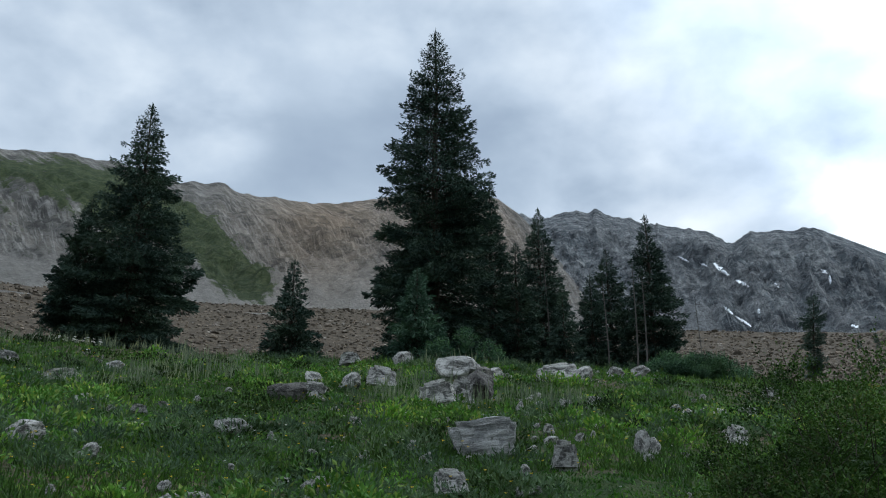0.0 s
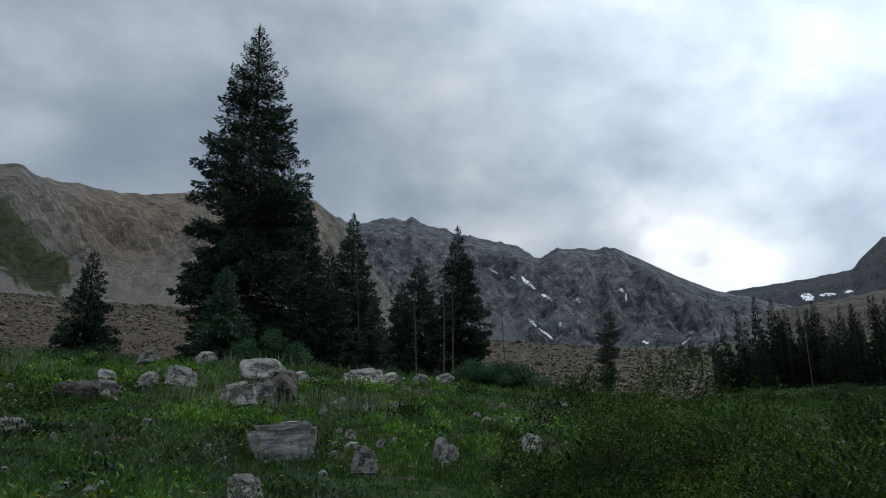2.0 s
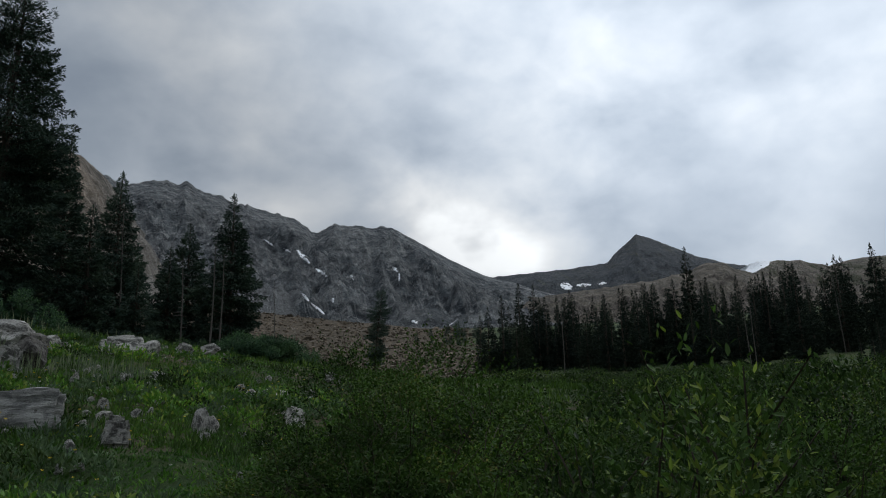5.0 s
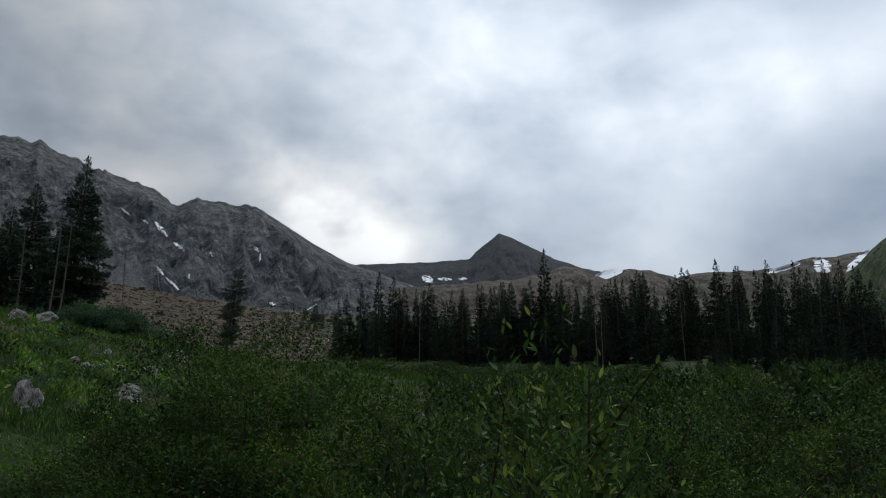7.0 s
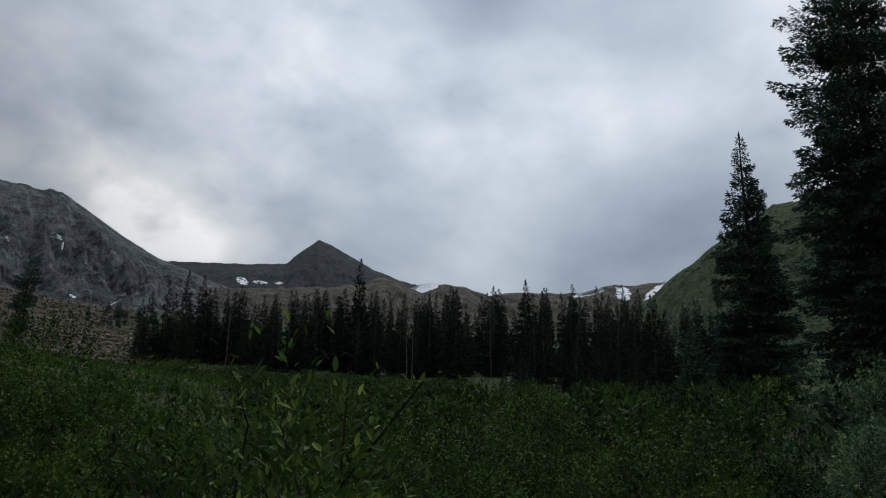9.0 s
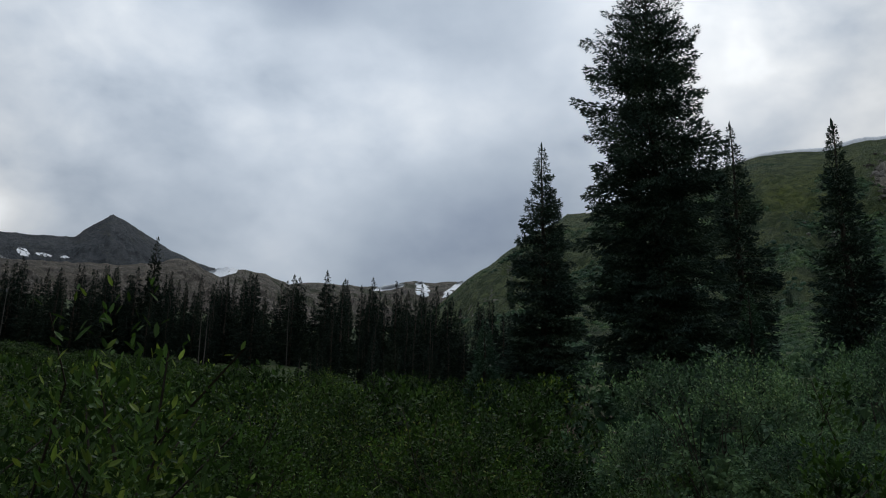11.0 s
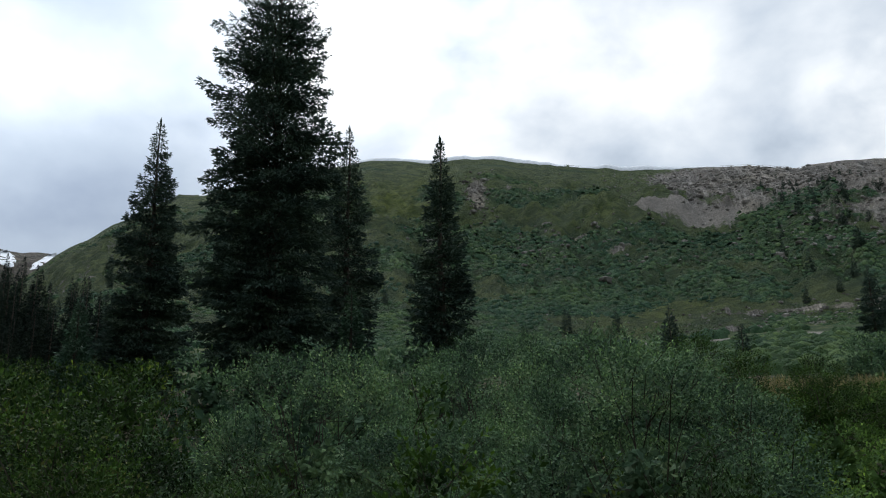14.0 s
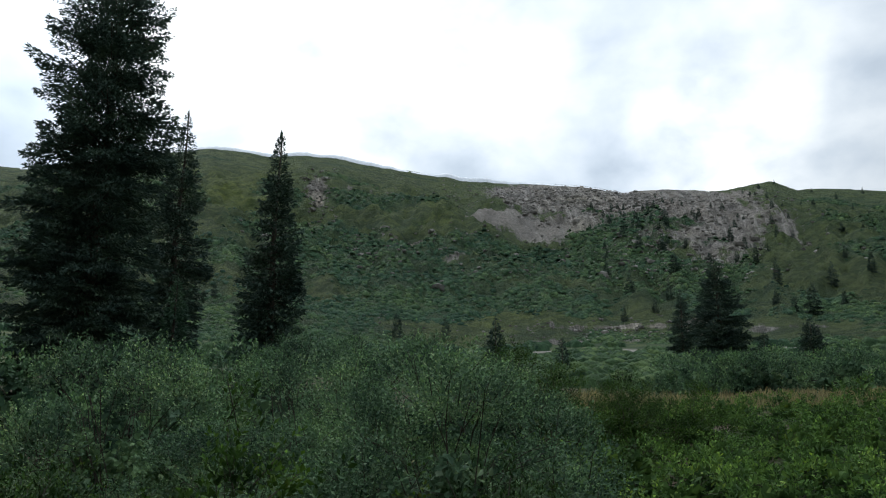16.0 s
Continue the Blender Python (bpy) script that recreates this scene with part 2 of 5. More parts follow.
def build_ridge(name, ridge, az0, az1, step_az, rings, mat, masks, label):
    az = np.arange(az0, az1 + step_az / 2, step_az)
    u = np.concatenate([[-0.12], np.linspace(0, 1, rings), [1.03, 1.1, 1.5]])
    r = ridge.foot_r + u * (ridge.crest_r * 1.0 - ridge.foot_r)
    A, Rr = np.meshgrid(az, r, indexing="ij")
    wob = 1 + 0.06 * fbm(A / 6.0, A * 0 + ridge.seed, ridge.seed)
    Rr = ridge.foot_r + (Rr - ridge.foot_r) * (ridge.crest_r * wob - ridge.foot_r) / (ridge.crest_r - ridge.foot_r)
    H, U, across = ridge.height(A, Rr)
    V = np.stack([Rr * np.sin(A * DEG), Rr * np.cos(A * DEG), H], -1).reshape(-1, 3)
    n, m = A.shape
    idx = np.arange(n * m).reshape(n, m)
    F = np.stack([idx[:-1, :-1], idx[1:, :-1], idx[1:, 1:], idx[:-1, 1:]], -1).reshape(-1, 4)
    attrs = [("fall_line", "FLOAT_VECTOR", np.stack([across, Rr, U * 100], -1).reshape(-1, 3))]
    for key, fn in masks.items():
        attrs.append((key, "FLOAT", np.clip(fn(A, U), 0, 1).ravel()))
    ob = new(name, fast_mesh(name, V, F, mat, True, attrs))
    return tagged(ob, label, "mountain", kind="structure")


# ---- materials ----
def mountain_material(name, rock, scree, streak, grass, rock_scale=0.05, craggy=0.8, hatch=0.75, chute=0.085, blocky=0.6, threads=0.4):
    """Rock broken by scree that runs down the fall line, with grass where its mask says."""
    m, nt, b = material(name, 0.92, 0.15)
    pos = nt.nodes.new("ShaderNodeNewGeometry").outputs["Position"]
    fall = attribute(nt, "fall_line").outputs["Vector"]
    run = noise_fac(nt, scaled(nt, fall, (chute, 0.07 * chute, 0.0)), 1.0, 8.0, 0.62, 0.2)
    fine_run = noise_fac(nt, scaled(nt, fall, (0.3, 0.02, 0.0)), 1.0, 8.0, 0.7, 0.1)
    lumps = noise_fac(nt, pos, rock_scale, 9.0, 0.68, 0.3)
    grain = noise_fac(nt, pos, 0.7, 7.0, 0.85)
    crag = noise_fac(nt, scaled(nt, pos, (1, 1, 0.6)), 0.17, 9.0, 0.76, 0.5)
    base = blend(nt, step(nt, lumps, 0.42, 0.58), rock[0], rock[1])
    base = blend(nt, math_node(nt, "MULTIPLY", step(nt, crag, 0.52, 0.6), 0.7), base, rock[1])
    base = blend(nt, step(nt, run, 0.47, 0.58), base, streak)
    base = blend(nt, math_node(nt, "MULTIPLY", step(nt, fine_run, 0.52, 0.6), hatch), base, scree)
    thread = noise_fac(nt, scaled(nt, fall, (0.075, 0.0035, 0.0)), 1.0, 6.0, 0.6, 0.35)
    base = blend(nt, math_node(nt, "MULTIPLY", step(nt, math_node(nt, "ABSOLUTE", math_node(nt, "ADD", thread, -0.5)), 0.03, 0.006), threads), base, scree)
    block = noise_fac(nt, scaled(nt, pos, (1, 1, 0.8)), 0.045, 8.0, 0.7, 0.6)
    ledge = noise_fac(nt, scaled(nt, pos, (1, 1, 1.6)), 0.09, 9.0, 0.78, 0.3)
    base = blend(nt, math_node(nt, "MULTIPLY", step(nt, ledge, 0.535, 0.56), blocky * 0.6), base, scree)
    base = blend(nt, math_node(nt, "MULTIPLY", step(nt, ledge, 0.445, 0.42), blocky * 0.8), base, tuple(v * 0.7 for v in rock[0]))
    base = blend(nt, 0.6 * blocky, base, ramp(nt, block, [(0.38, (0.42, 0.44, 0.47)), (0.5, (1, 1, 1)), (0.62, (1.6, 1.57, 1.5))]), "MULTIPLY")
    s_mask = math_node(nt, "ADD", attribute(nt, "scree").outputs["Fac"], math_node(nt, "MULTIPLY_ADD", lumps, 0.9, -0.45))
    base = blend(nt, step(nt, s_mask, 0.35, 0.6), base, blend(nt, fine_run, scree, streak))
    g_mask = math_node(nt, "ADD", attribute(nt, "grass").outputs["Fac"], math_node(nt, "MULTIPLY_ADD", run, 1.3, -0.65))
    g_mask = math_node(nt, "ADD", g_mask, math_node(nt, "MULTIPLY_ADD", crag, 0.9, -0.45))
    base = blend(nt, step(nt, g_mask, 0.4, 0.55), base, blend(nt, step(nt, crag, 0.42, 0.6), grass[0], grass[1]))
    base = blend(nt, 0.45 + 0.4 * craggy, base, ramp(nt, grain, [(0.36, (0.4, 0.4, 0.4)), (0.5, (1, 1, 1)), (0.64, (1.6, 1.6, 1.6))]), "MULTIPLY")
    base = blend(nt, craggy, base, ramp(nt, crag, [(0.36, (0.5, 0.5, 0.52)), (0.5, (1, 1, 1)), (0.64, (1.4, 1.4, 1.38))]), "MULTIPLY")
    lush = attribute(nt, "lush").outputs["Fac"]
    base = blend(nt, lush, base, blend(nt, 1.0, base, (1.45, 1.35, 0.8), "MULTIPLY"))
    mats = ramp(nt, crag, [(0.38, (0.024, 0.05, 0.024)), (0.5, (0.044, 0.08, 0.036)), (0.62, (0.072, 0.112, 0.046))])
    base = blend(nt, math_node(nt, "MULTIPLY", attribute(nt, "shrub").outputs["Fac"], 0.85), base, mats)
    warm = attribute(nt, "warm").outputs["Fac"]
    base = blend(nt, warm, base, blend(nt, 1.0, base, (1.22, 0.98, 0.76), "MULTIPLY"))
    nt.links.new(base, b.inputs["Base Color"])
    height = math_node(nt, "ADD", math_node(nt, "MULTIPLY", crag, 2.0 * craggy), grain)
    bumped(nt, height, 1.0, 2.0 + 3.0 * craggy, b)
    return m


M_BROWN = mountain_material("brown_scree_slope", ((0.1, 0.095, 0.085), (0.17, 0.158, 0.138)), (0.33, 0.312, 0.284), (0.2, 0.184, 0.16), ((0.04, 0.06, 0.022), (0.08, 0.1, 0.042)), 0.05, 0.3, 0.8, 0.06, 0.5, 0.5)
M_GREY = mountain_material("grey_rock_wall", ((0.06, 0.072, 0.085), (0.18, 0.197, 0.21)), (0.34, 0.345, 0.345), (0.165, 0.176, 0.185), ((0.07, 0.085, 0.05), (0.1, 0.11, 0.07)), 0.014, 0.9, 0.15, 0.03, 0.95, 0.5)
# slate rock whose bluish cast is distance haze mixed into the base colours
M_FAR = mountain_material("hazed_slate_peak", ((0.034, 0.042, 0.052), (0.062, 0.07, 0.08)), (0.095, 0.1, 0.108), (0.055, 0.062, 0.07), ((0.05, 0.058, 0.048), (0.068, 0.072, 0.06)), 0.012, 0.5, 0.4)
M_KNOLL = mountain_material("tan_rock_knoll", ((0.09, 0.08, 0.068), (0.19, 0.165, 0.135)), (0.24, 0.215, 0.18), (0.15, 0.13, 0.105), ((0.05, 0.06, 0.035), (0.085, 0.088, 0.055)), 0.03, 0.7)
M_GREEN = mountain_material("green_hillside", ((0.12, 0.112, 0.1), (0.24, 0.22, 0.195)), (0.4, 0.37, 0.335), (0.22, 0.195, 0.165), ((0.05, 0.078, 0.03), (0.09, 0.118, 0.042)), 0.06, 0.3)


def ground_material():
    m, nt, b = material("alpine_turf", 0.95, 0.1)
    pos = nt.nodes.new("ShaderNodeNewGeometry").outputs["Position"]
    big, mid, fine = noise_fac(nt, pos, 0.35, 5, 0.6, 0.4), noise_fac(nt, pos, 2.3, 6, 0.65, 0.3), noise_fac(nt, pos, 14.0, 5, 0.7)
    turf = ramp(nt, mid, [(0.3, (0.014, 0.028, 0.008)), (0.5, (0.028, 0.05, 0.013)), (0.68, (0.06, 0.068, 0.026))])
    soil = ramp(nt, fine, [(0.3, (0.05, 0.038, 0.026)), (0.55, (0.115, 0.09, 0.062)), (0.8, (0.22, 0.2, 0.17))])
    near = blend(nt, step(nt, big, 0.47, 0.62), turf, soil)
    stony = ramp(nt, noise_fac(nt, pos, 0.9, 7, 0.7), [(0.3, (0.07, 0.06, 0.05)), (0.5, (0.135, 0.115, 0.092)), (0.72, (0.21, 0.18, 0.15))])
    cells = node(nt, "ShaderNodeTexVoronoi", Scale=1.05)
    nt.links.new(pos, cells.inputs["Vector"])
    grey = nt.nodes.new("ShaderNodeSeparateColor")
    nt.links.new(cells.outputs["Color"], grey.inputs[0])
    blocks = ramp(nt, grey.outputs[0], [(0.0, (0.06, 0.052, 0.044)), (0.5, (0.15, 0.128, 0.105)), (0.85, (0.23, 0.19, 0.15)), (1.0, (0.32, 0.29, 0.26))])
    blocks = blend(nt, step(nt, cells.outputs["Distance"], 0.35, 0.75), blocks, (0.03, 0.026, 0.022))
    stony = blend(nt, 1.0, blend(nt, 0.55, stony, blocks), (0.62, 0.57, 0.48), "MULTIPLY")
    shrub = ramp(nt, noise_fac(nt, pos, 0.16, 6, 0.6), [(0.36, (0.02, 0.036, 0.016)), (0.5, (0.04, 0.062, 0.024)), (0.62, (0.075, 0.088, 0.036)), (0.72, (0.12, 0.115, 0.06))])
    out = blend(nt, attribute(nt, "stony").outputs["Fac"], near, stony)
    out = blend(nt, attribute(nt, "shrub").outputs["Fac"], out, shrub)
    pebbles = ramp(nt, noise_fac(nt, pos, 1.6, 7, 0.75), [(0.34, (0.1, 0.09, 0.077)), (0.5, (0.21, 0.192, 0.166)), (0.64, (0.33, 0.308, 0.272))])
    out = blend(nt, attribute(nt, "gravel").outputs["Fac"], out, pebbles)
    out = blend(nt, 0.6, out, ramp(nt, fine, [(0.25, (0.5, 0.5, 0.5)), (0.55, (1, 1, 1)), (0.8, (1.4, 1.4, 1.4))]), "MULTIPLY")
    nt.links.new(out, b.inputs["Base Color"])
    bumped(nt, math_node(nt, "ADD", mid, fine), 0.9, 0.06, b)
    return m


def leaf_material(name, dark, light, rough=0.5, spec=0.35, glow=0.22, odd=None, patch=1.1, drift_by=0.0):
    """Leaves or needles, each a little different, that let some light through."""
    m, nt, b = material(name, rough, spec)
    rnd = nt.nodes.new("ShaderNodeNewGeometry").outputs["Random Per Island"]
    own = nt.nodes.new("ShaderNodeObjectInfo").outputs["Random"]
    mixed = math_node(nt, "MULTIPLY_ADD", own, 0.35, math_node(nt, "MULTIPLY", rnd, 0.65))
    stops = [(0.0, dark), (0.8, light)]
    if odd:
        stops = [(0.0, dark), (0.78, light), (0.93, odd)]
    c = ramp(nt, mixed, stops)
    drift = noise_fac(nt, nt.nodes.new("ShaderNodeNewGeometry").outputs["Position"], patch, 4, 0.6)
    c = blend(nt, 1.0, c, ramp(nt, drift, [(0.34, (0.5 - 0.25 * drift_by, 0.55 - 0.25 * drift_by, 0.6 - 0.25 * drift_by)), (0.5, (1, 1, 1)), (0.66, (1.4 + 0.5 * drift_by, 1.3 + 0.45 * drift_by, 1.1 + 0.2 * drift_by))]), "MULTIPLY")
    young = attribute(nt, "young").outputs["Fac"]
    c = blend(nt, young, c, blend(nt, 1.0, c, (1.75, 1.8, 1.3), "MULTIPLY"))
    nt.links.new(c, b.inputs["Base Color"])
    tr = nt.nodes.new("ShaderNodeBsdfTranslucent")
    nt.links.new(c, tr.inputs[0])
    mx = nt.nodes.new("ShaderNodeMixShader")
    mx.inputs[0].default_value = glow
    nt.links.new(b.outputs[0], mx.inputs[1])
    nt.links.new(tr.outputs[0], mx.inputs[2])
    nt.links.new(mx.outputs[0], nt.nodes["Material Output"].inputs[0])
    return m


M_NEEDLE = leaf_material("spruce_needles", (0.021, 0.039, 0.029), (0.072, 0.11, 0.083), 0.7, 0.12, 0.06)
# darker copy of the needles: shade among crowded trees is put into the colour
M_NEEDLE_SHADED = leaf_material("shaded_forest_needles", (0.011, 0.019, 0.014), (0.032, 0.047, 0.034), 0.75, 0.08, 0.03, None, 0.15)
M_NEEDLE_BLUE = leaf_material("blue_spruce_needles", (0.024, 0.055, 0.034), (0.07, 0.13, 0.08), 0.6, 0.2, 0.08)
M_WILLOW = leaf_material("willow_leaves", (0.009, 0.02, 0.006), (0.041, 0.08, 0.02), 0.6, 0.1, 0.2, (0.13, 0.175, 0.035), 1.3, 1.0)
M_SHRUBLET = leaf_material("leafy_shrub_leaves", (0.028, 0.062, 0.018), (0.098, 0.17, 0.046), 0.65, 0.08, 0.24, (0.16, 0.23, 0.045), 1.4, 0.7)
M_MOUND = leaf_material("blue_green_shrub_leaves", (0.022, 0.054, 0.03), (0.066, 0.12, 0.066), 0.7, 0.12, 0.14)
M_SAGE = leaf_material("grey_willow_leaves", (0.03, 0.066, 0.034), (0.108, 0.175, 0.098), 0.65, 0.08, 0.18, (0.19, 0.25, 0.15), 1.2, 0.7)
M_DUSK = leaf_material("dark_willow_leaves", (0.013, 0.032, 0.007), (0.044, 0.085, 0.017), 0.65, 0.08, 0.2, (0.1, 0.1, 0.04), 1.3, 0.8)
M_GRASS = leaf_material("meadow_grass", (0.016, 0.05, 0.008), (0.08, 0.145, 0.022), 0.6, 0.2, 0.25, (0.2, 0.18, 0.07), 0.6)
M_FORB = leaf_material("broad_meadow_herbs", (0.018, 0.066, 0.009), (0.1, 0.22, 0.028), 0.55, 0.2, 0.24, (0.2, 0.27, 0.05), 0.9, 0.7)
# shade of the willow hollows put into the leaf colour; dark shrublets share it
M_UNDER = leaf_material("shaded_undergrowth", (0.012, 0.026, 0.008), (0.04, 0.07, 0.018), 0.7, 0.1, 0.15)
M_HERB = leaf_material("silver_herb", (0.035, 0.075, 0.03), (0.1, 0.15, 0.075), 0.7, 0.15, 0.2)
M_STRAW = leaf_material("seed_stalks", (0.09, 0.125, 0.07), (0.2, 0.235, 0.14), 0.7, 0.15, 0.2)
M_DRY = leaf_material("dry_tan_grass", (0.17, 0.15, 0.07), (0.33, 0.29, 0.15), 0.7, 0.15, 0.2)


def mat_material(name="shrub_mat", scale=2.6, depth=0.5, tones=((0.018, 0.045, 0.024), (0.035, 0.075, 0.038), (0.055, 0.1, 0.045))):
    m, nt, b = material(name, 0.85, 0.1)
    geo = nt.nodes.new("ShaderNodeNewGeometry")
    leafy = noise_fac(nt, geo.outputs["Position"], scale, 6, 0.75)
    tone = ramp(nt, geo.outputs["Random Per Island"], [(0.0, tones[0]), (0.6, tones[1]), (1.0, tones[2])])
    tone = blend(nt, 0.9, tone, ramp(nt, leafy, [(0.36, (0.62, 0.64, 0.66)), (0.5, (1, 1, 1)), (0.64, (1.4, 1.38, 1.3))]), "MULTIPLY")
    drift = noise_fac(nt, geo.outputs["Position"], 0.03, 3, 0.6)
    tone = blend(nt, 1.0, tone, ramp(nt, drift, [(0.4, (0.75, 0.85, 0.95)), (0.6, (1.25, 1.15, 0.95))]), "MULTIPLY")
    nt.links.new(tone, b.inputs["Base Color"])
    bumped(nt, leafy, 1.0, depth, b)
    return m


M_MAT = mat_material(depth=0.2, tones=((0.022, 0.048, 0.025), (0.04, 0.077, 0.036), (0.066, 0.108, 0.046)))
def bark_material(name, dark, light):
    m, nt, b = material(name, 0.9, 0.15)
    pos = nt.nodes.new("ShaderNodeNewGeometry").outputs["Position"]
    n = noise_fac(nt, scaled(nt, pos, (9, 9, 1.6)), 1.0, 6, 0.65)
    nt.links.new(ramp(nt, n, [(0.3, dark), (0.7, light)]), b.inputs["Base Color"])
    bumped(nt, n, 0.8, 0.03, b)
    return m


M_BARK = bark_material("spruce_bark", (0.03, 0.024, 0.019), (0.09, 0.075, 0.06))
M_DEAD = bark_material("bleached_dead_wood", (0.06, 0.055, 0.05), (0.15, 0.14, 0.125))
M_STEM = bark_material("willow_stems", (0.024, 0.019, 0.015), (0.065, 0.05, 0.04))


def rock_material(name, dark, light, vein):
    m, nt, b = material(name, 0.9, 0.2)
    tex = nt.nodes.new("ShaderNodeTexCoord").outputs["Object"]
    own = nt.nodes.new("ShaderNodeObjectInfo").outputs["Random"]
    pat = noise_fac(nt, tex, 4.0, 8, 0.68, 0.6)
    bands = noise_fac(nt, scaled(nt, tex, (2.5, 2.5, 13.0)), 1.0, 6, 0.6, 0.5)
    fine = noise_fac(nt, tex, 40.0, 5, 0.75)
    c = blend(nt, step(nt, pat, 0.38, 0.58), dark, light)
    c = blend(nt, math_node(nt, "MULTIPLY", step(nt, bands, 0.52, 0.66), 0.8), c, vein)
    c = blend(nt, step(nt, noise_fac(nt, tex, 7.0, 4, 0.6), 0.62, 0.7), c, (0.075, 0.07, 0.06))
    c = blend(nt, 0.7, c, ramp(nt, fine, [(0.3, (0.55, 0.55, 0.55)), (0.55, (1, 1, 1)), (0.75, (1.3, 1.3, 1.3))]), "MULTIPLY")
    c = blend(nt, 1.0, c, ramp(nt, own, [(0.0, (0.75, 0.74, 0.72)), (1.0, (1.15, 1.13, 1.08))]), "MULTIPLY")
    nt.links.new(c, b.inputs["Base Color"])
    bumped(nt, math_node(nt, "ADD", math_node(nt, "ADD", pat, bands), math_node(nt, "MULTIPLY", fine, 0.4)), 0.9, 0.035, b)
    return m


M_ROCK = rock_material("lichened_grey_granite", (0.1, 0.098, 0.095), (0.5, 0.49, 0.47), (0.68, 0.67, 0.64))
M_GNEISS = rock_material("banded_gneiss", (0.22, 0.222, 0.225), (0.43, 0.43, 0.425), (0.62, 0.61, 0.6))
M_ROCK_DARK = rock_material("dark_weathered_rock", (0.045, 0.042, 0.04), (0.17, 0.16, 0.15), (0.26, 0.25, 0.24))


def talus_material(name, tones):
    m, nt, b = material(name, 0.92, 0.15)
    geo = nt.nodes.new("ShaderNodeNewGeometry")
    c = ramp(nt, geo.outputs["Random Per Island"], list(zip((0.0, 0.5, 0.88, 1.0), tones)))
    n = noise_fac(nt, geo.outputs["Position"], 3.0, 5, 0.7)
    nt.links.new(blend(nt, 0.6, c, ramp(nt, n, [(0.3, (0.5, 0.5, 0.5)), (0.7, (1.3, 1.3, 1.3))]), "MULTIPLY"), b.inputs["Base Color"])
    return m


M_TALUS = talus_material("brown_talus", ((0.07, 0.058, 0.044), (0.15, 0.125, 0.096), (0.215, 0.17, 0.125), (0.37, 0.33, 0.28)))
M_PALE = talus_material("pale_boulders", ((0.12, 0.112, 0.098), (0.22, 0.205, 0.182), (0.3, 0.282, 0.25), (0.4, 0.38, 0.345)))


def plain(name, colour, rough=0.8):
    m, nt, b = material(name, rough, 0.2)
    pos = nt.nodes.new("ShaderNodeNewGeometry").outputs["Position"]
    n = noise_fac(nt, pos, 0.6, 6, 0.65)
    low, high = tuple(v * 0.82 for v in colour), tuple(min(v * 1.08, 0.95) for v in colour)
    nt.links.new(ramp(nt, n, [(0.35, low), (0.65, high)]), b.inputs["Base Color"])
    bumped(nt, n, 0.4, 0.3, b)
    return m


M_SNOW = plain("old_snow", (0.82, 0.84, 0.87), 0.7)
M_YELLOW = plain("yellow_petals", (0.75, 0.55, 0.04), 0.6)
M_WHITE = plain("white_petals", (0.72, 0.70, 0.66), 0.6)


# ---- ground: one sheet from the camera's feet to the far distance ----
def build_ground():
    az = np.concatenate([np.arange(-180, -34, 4.0), np.arange(-34, 126, 0.36), np.arange(126, 180, 4.0)])
    r = np.concatenate([[0.02, 0.5, 1.0], np.geomspace(1.5, 30, 84), np.geomspace(31, 330, 84), np.geomspace(360, 4200, 22)])
    A, Rr = np.meshgrid(az, r, indexing="ij")
    X, Y = Rr * np.sin(A * DEG), Rr * np.cos(A * DEG)
    H = ground_h(X, Y)
    far = np.clip((Rr - 300) / 100, 0, 1)
    H = np.where(Rr > 300, H * (1 - far) + far * (EYE_Z + 70), H)
    n, m = A.shape
    idx = np.arange(n * m).reshape(n, m)
    nxt = np.roll(idx, -1, axis=0)
    F = np.stack([idx[:, :-1], nxt[:, :-1], nxt[:, 1:], idx[:, 1:]], -1).reshape(-1, 4)
    left = np.clip((30 + 6 * fbm(X / 20, Y / 20, 2) - A) / 3, 0, 1)
    stony = np.clip((Rr - 46 - 12 * fbm(X / 9, Y / 9, 4)) / 18, 0, 1) * left
    gravel = np.clip(1.1 * np.exp(-((Rr - 122) / 11) ** 2) + 1.0 * np.exp(-((Rr - 80) / 8) ** 2) + 1.2 * fbm(X / 14, Y / 14, 6) - 0.2, 0, 1) * np.clip((A - 92) / 6, 0, 1)
    gravel = np.clip((gravel - 0.25) * 3, 0, 1)
    shrub = np.clip((Rr - 40) / 15, 0, 1) * (1 - left)
    V = np.stack([X, Y, H], -1).reshape(-1, 3)
    me = fast_mesh("ground", V, F, ground_material(), True, [("stony", "FLOAT", stony), ("shrub", "FLOAT", shrub), ("gravel", "FLOAT", gravel)])
    return tagged(new("ground", me), "rough green alpine meadow turning to stony slopes", "ground", kind="structure")


build_ground()

# ---- the mountains round the valley head ----
BROWN = Ridge([(-60, 21), (-34, 22.6), (-27.6, 23.2), (-24.5, 23.5), (-21.2, 23.5), (-19, 23.3), (-16.9, 22.8), (-14.1, 23.0), (-13.0, 22.5), (-9.7, 22.3), (-8.2, 22.2),
               (-6.7, 22.3), (-4.5, 22.7), (0, 23.3), (3.8, 22.7), (5.3, 21.6), (7.5, 19.2), (10, 16.5), (13, 14.5)], 250, 15.4, 640, 1.25, 0.32, 20, 60, 4.5, 11)
GREY = Ridge([(0, 20), (5.3, 21.6), (6.7, 21.4), (8.2, 21.6), (10.1, 21.75), (11.5, 21.2), (13.3, 20.8), (15.3, 20.2), (17.4, 19.8), (18.6, 19.0), (19.7, 19.5), (22.0, 19.4),
              (22.9, 19.55), (24.7, 18.7), (27.1, 17.35), (29.3, 16.3), (30.4, 16.0), (34, 14.8), (38, 13)], 290, 12.6, 900, 1.35, 0.28, 46, 85, 10.0, 23, 25)
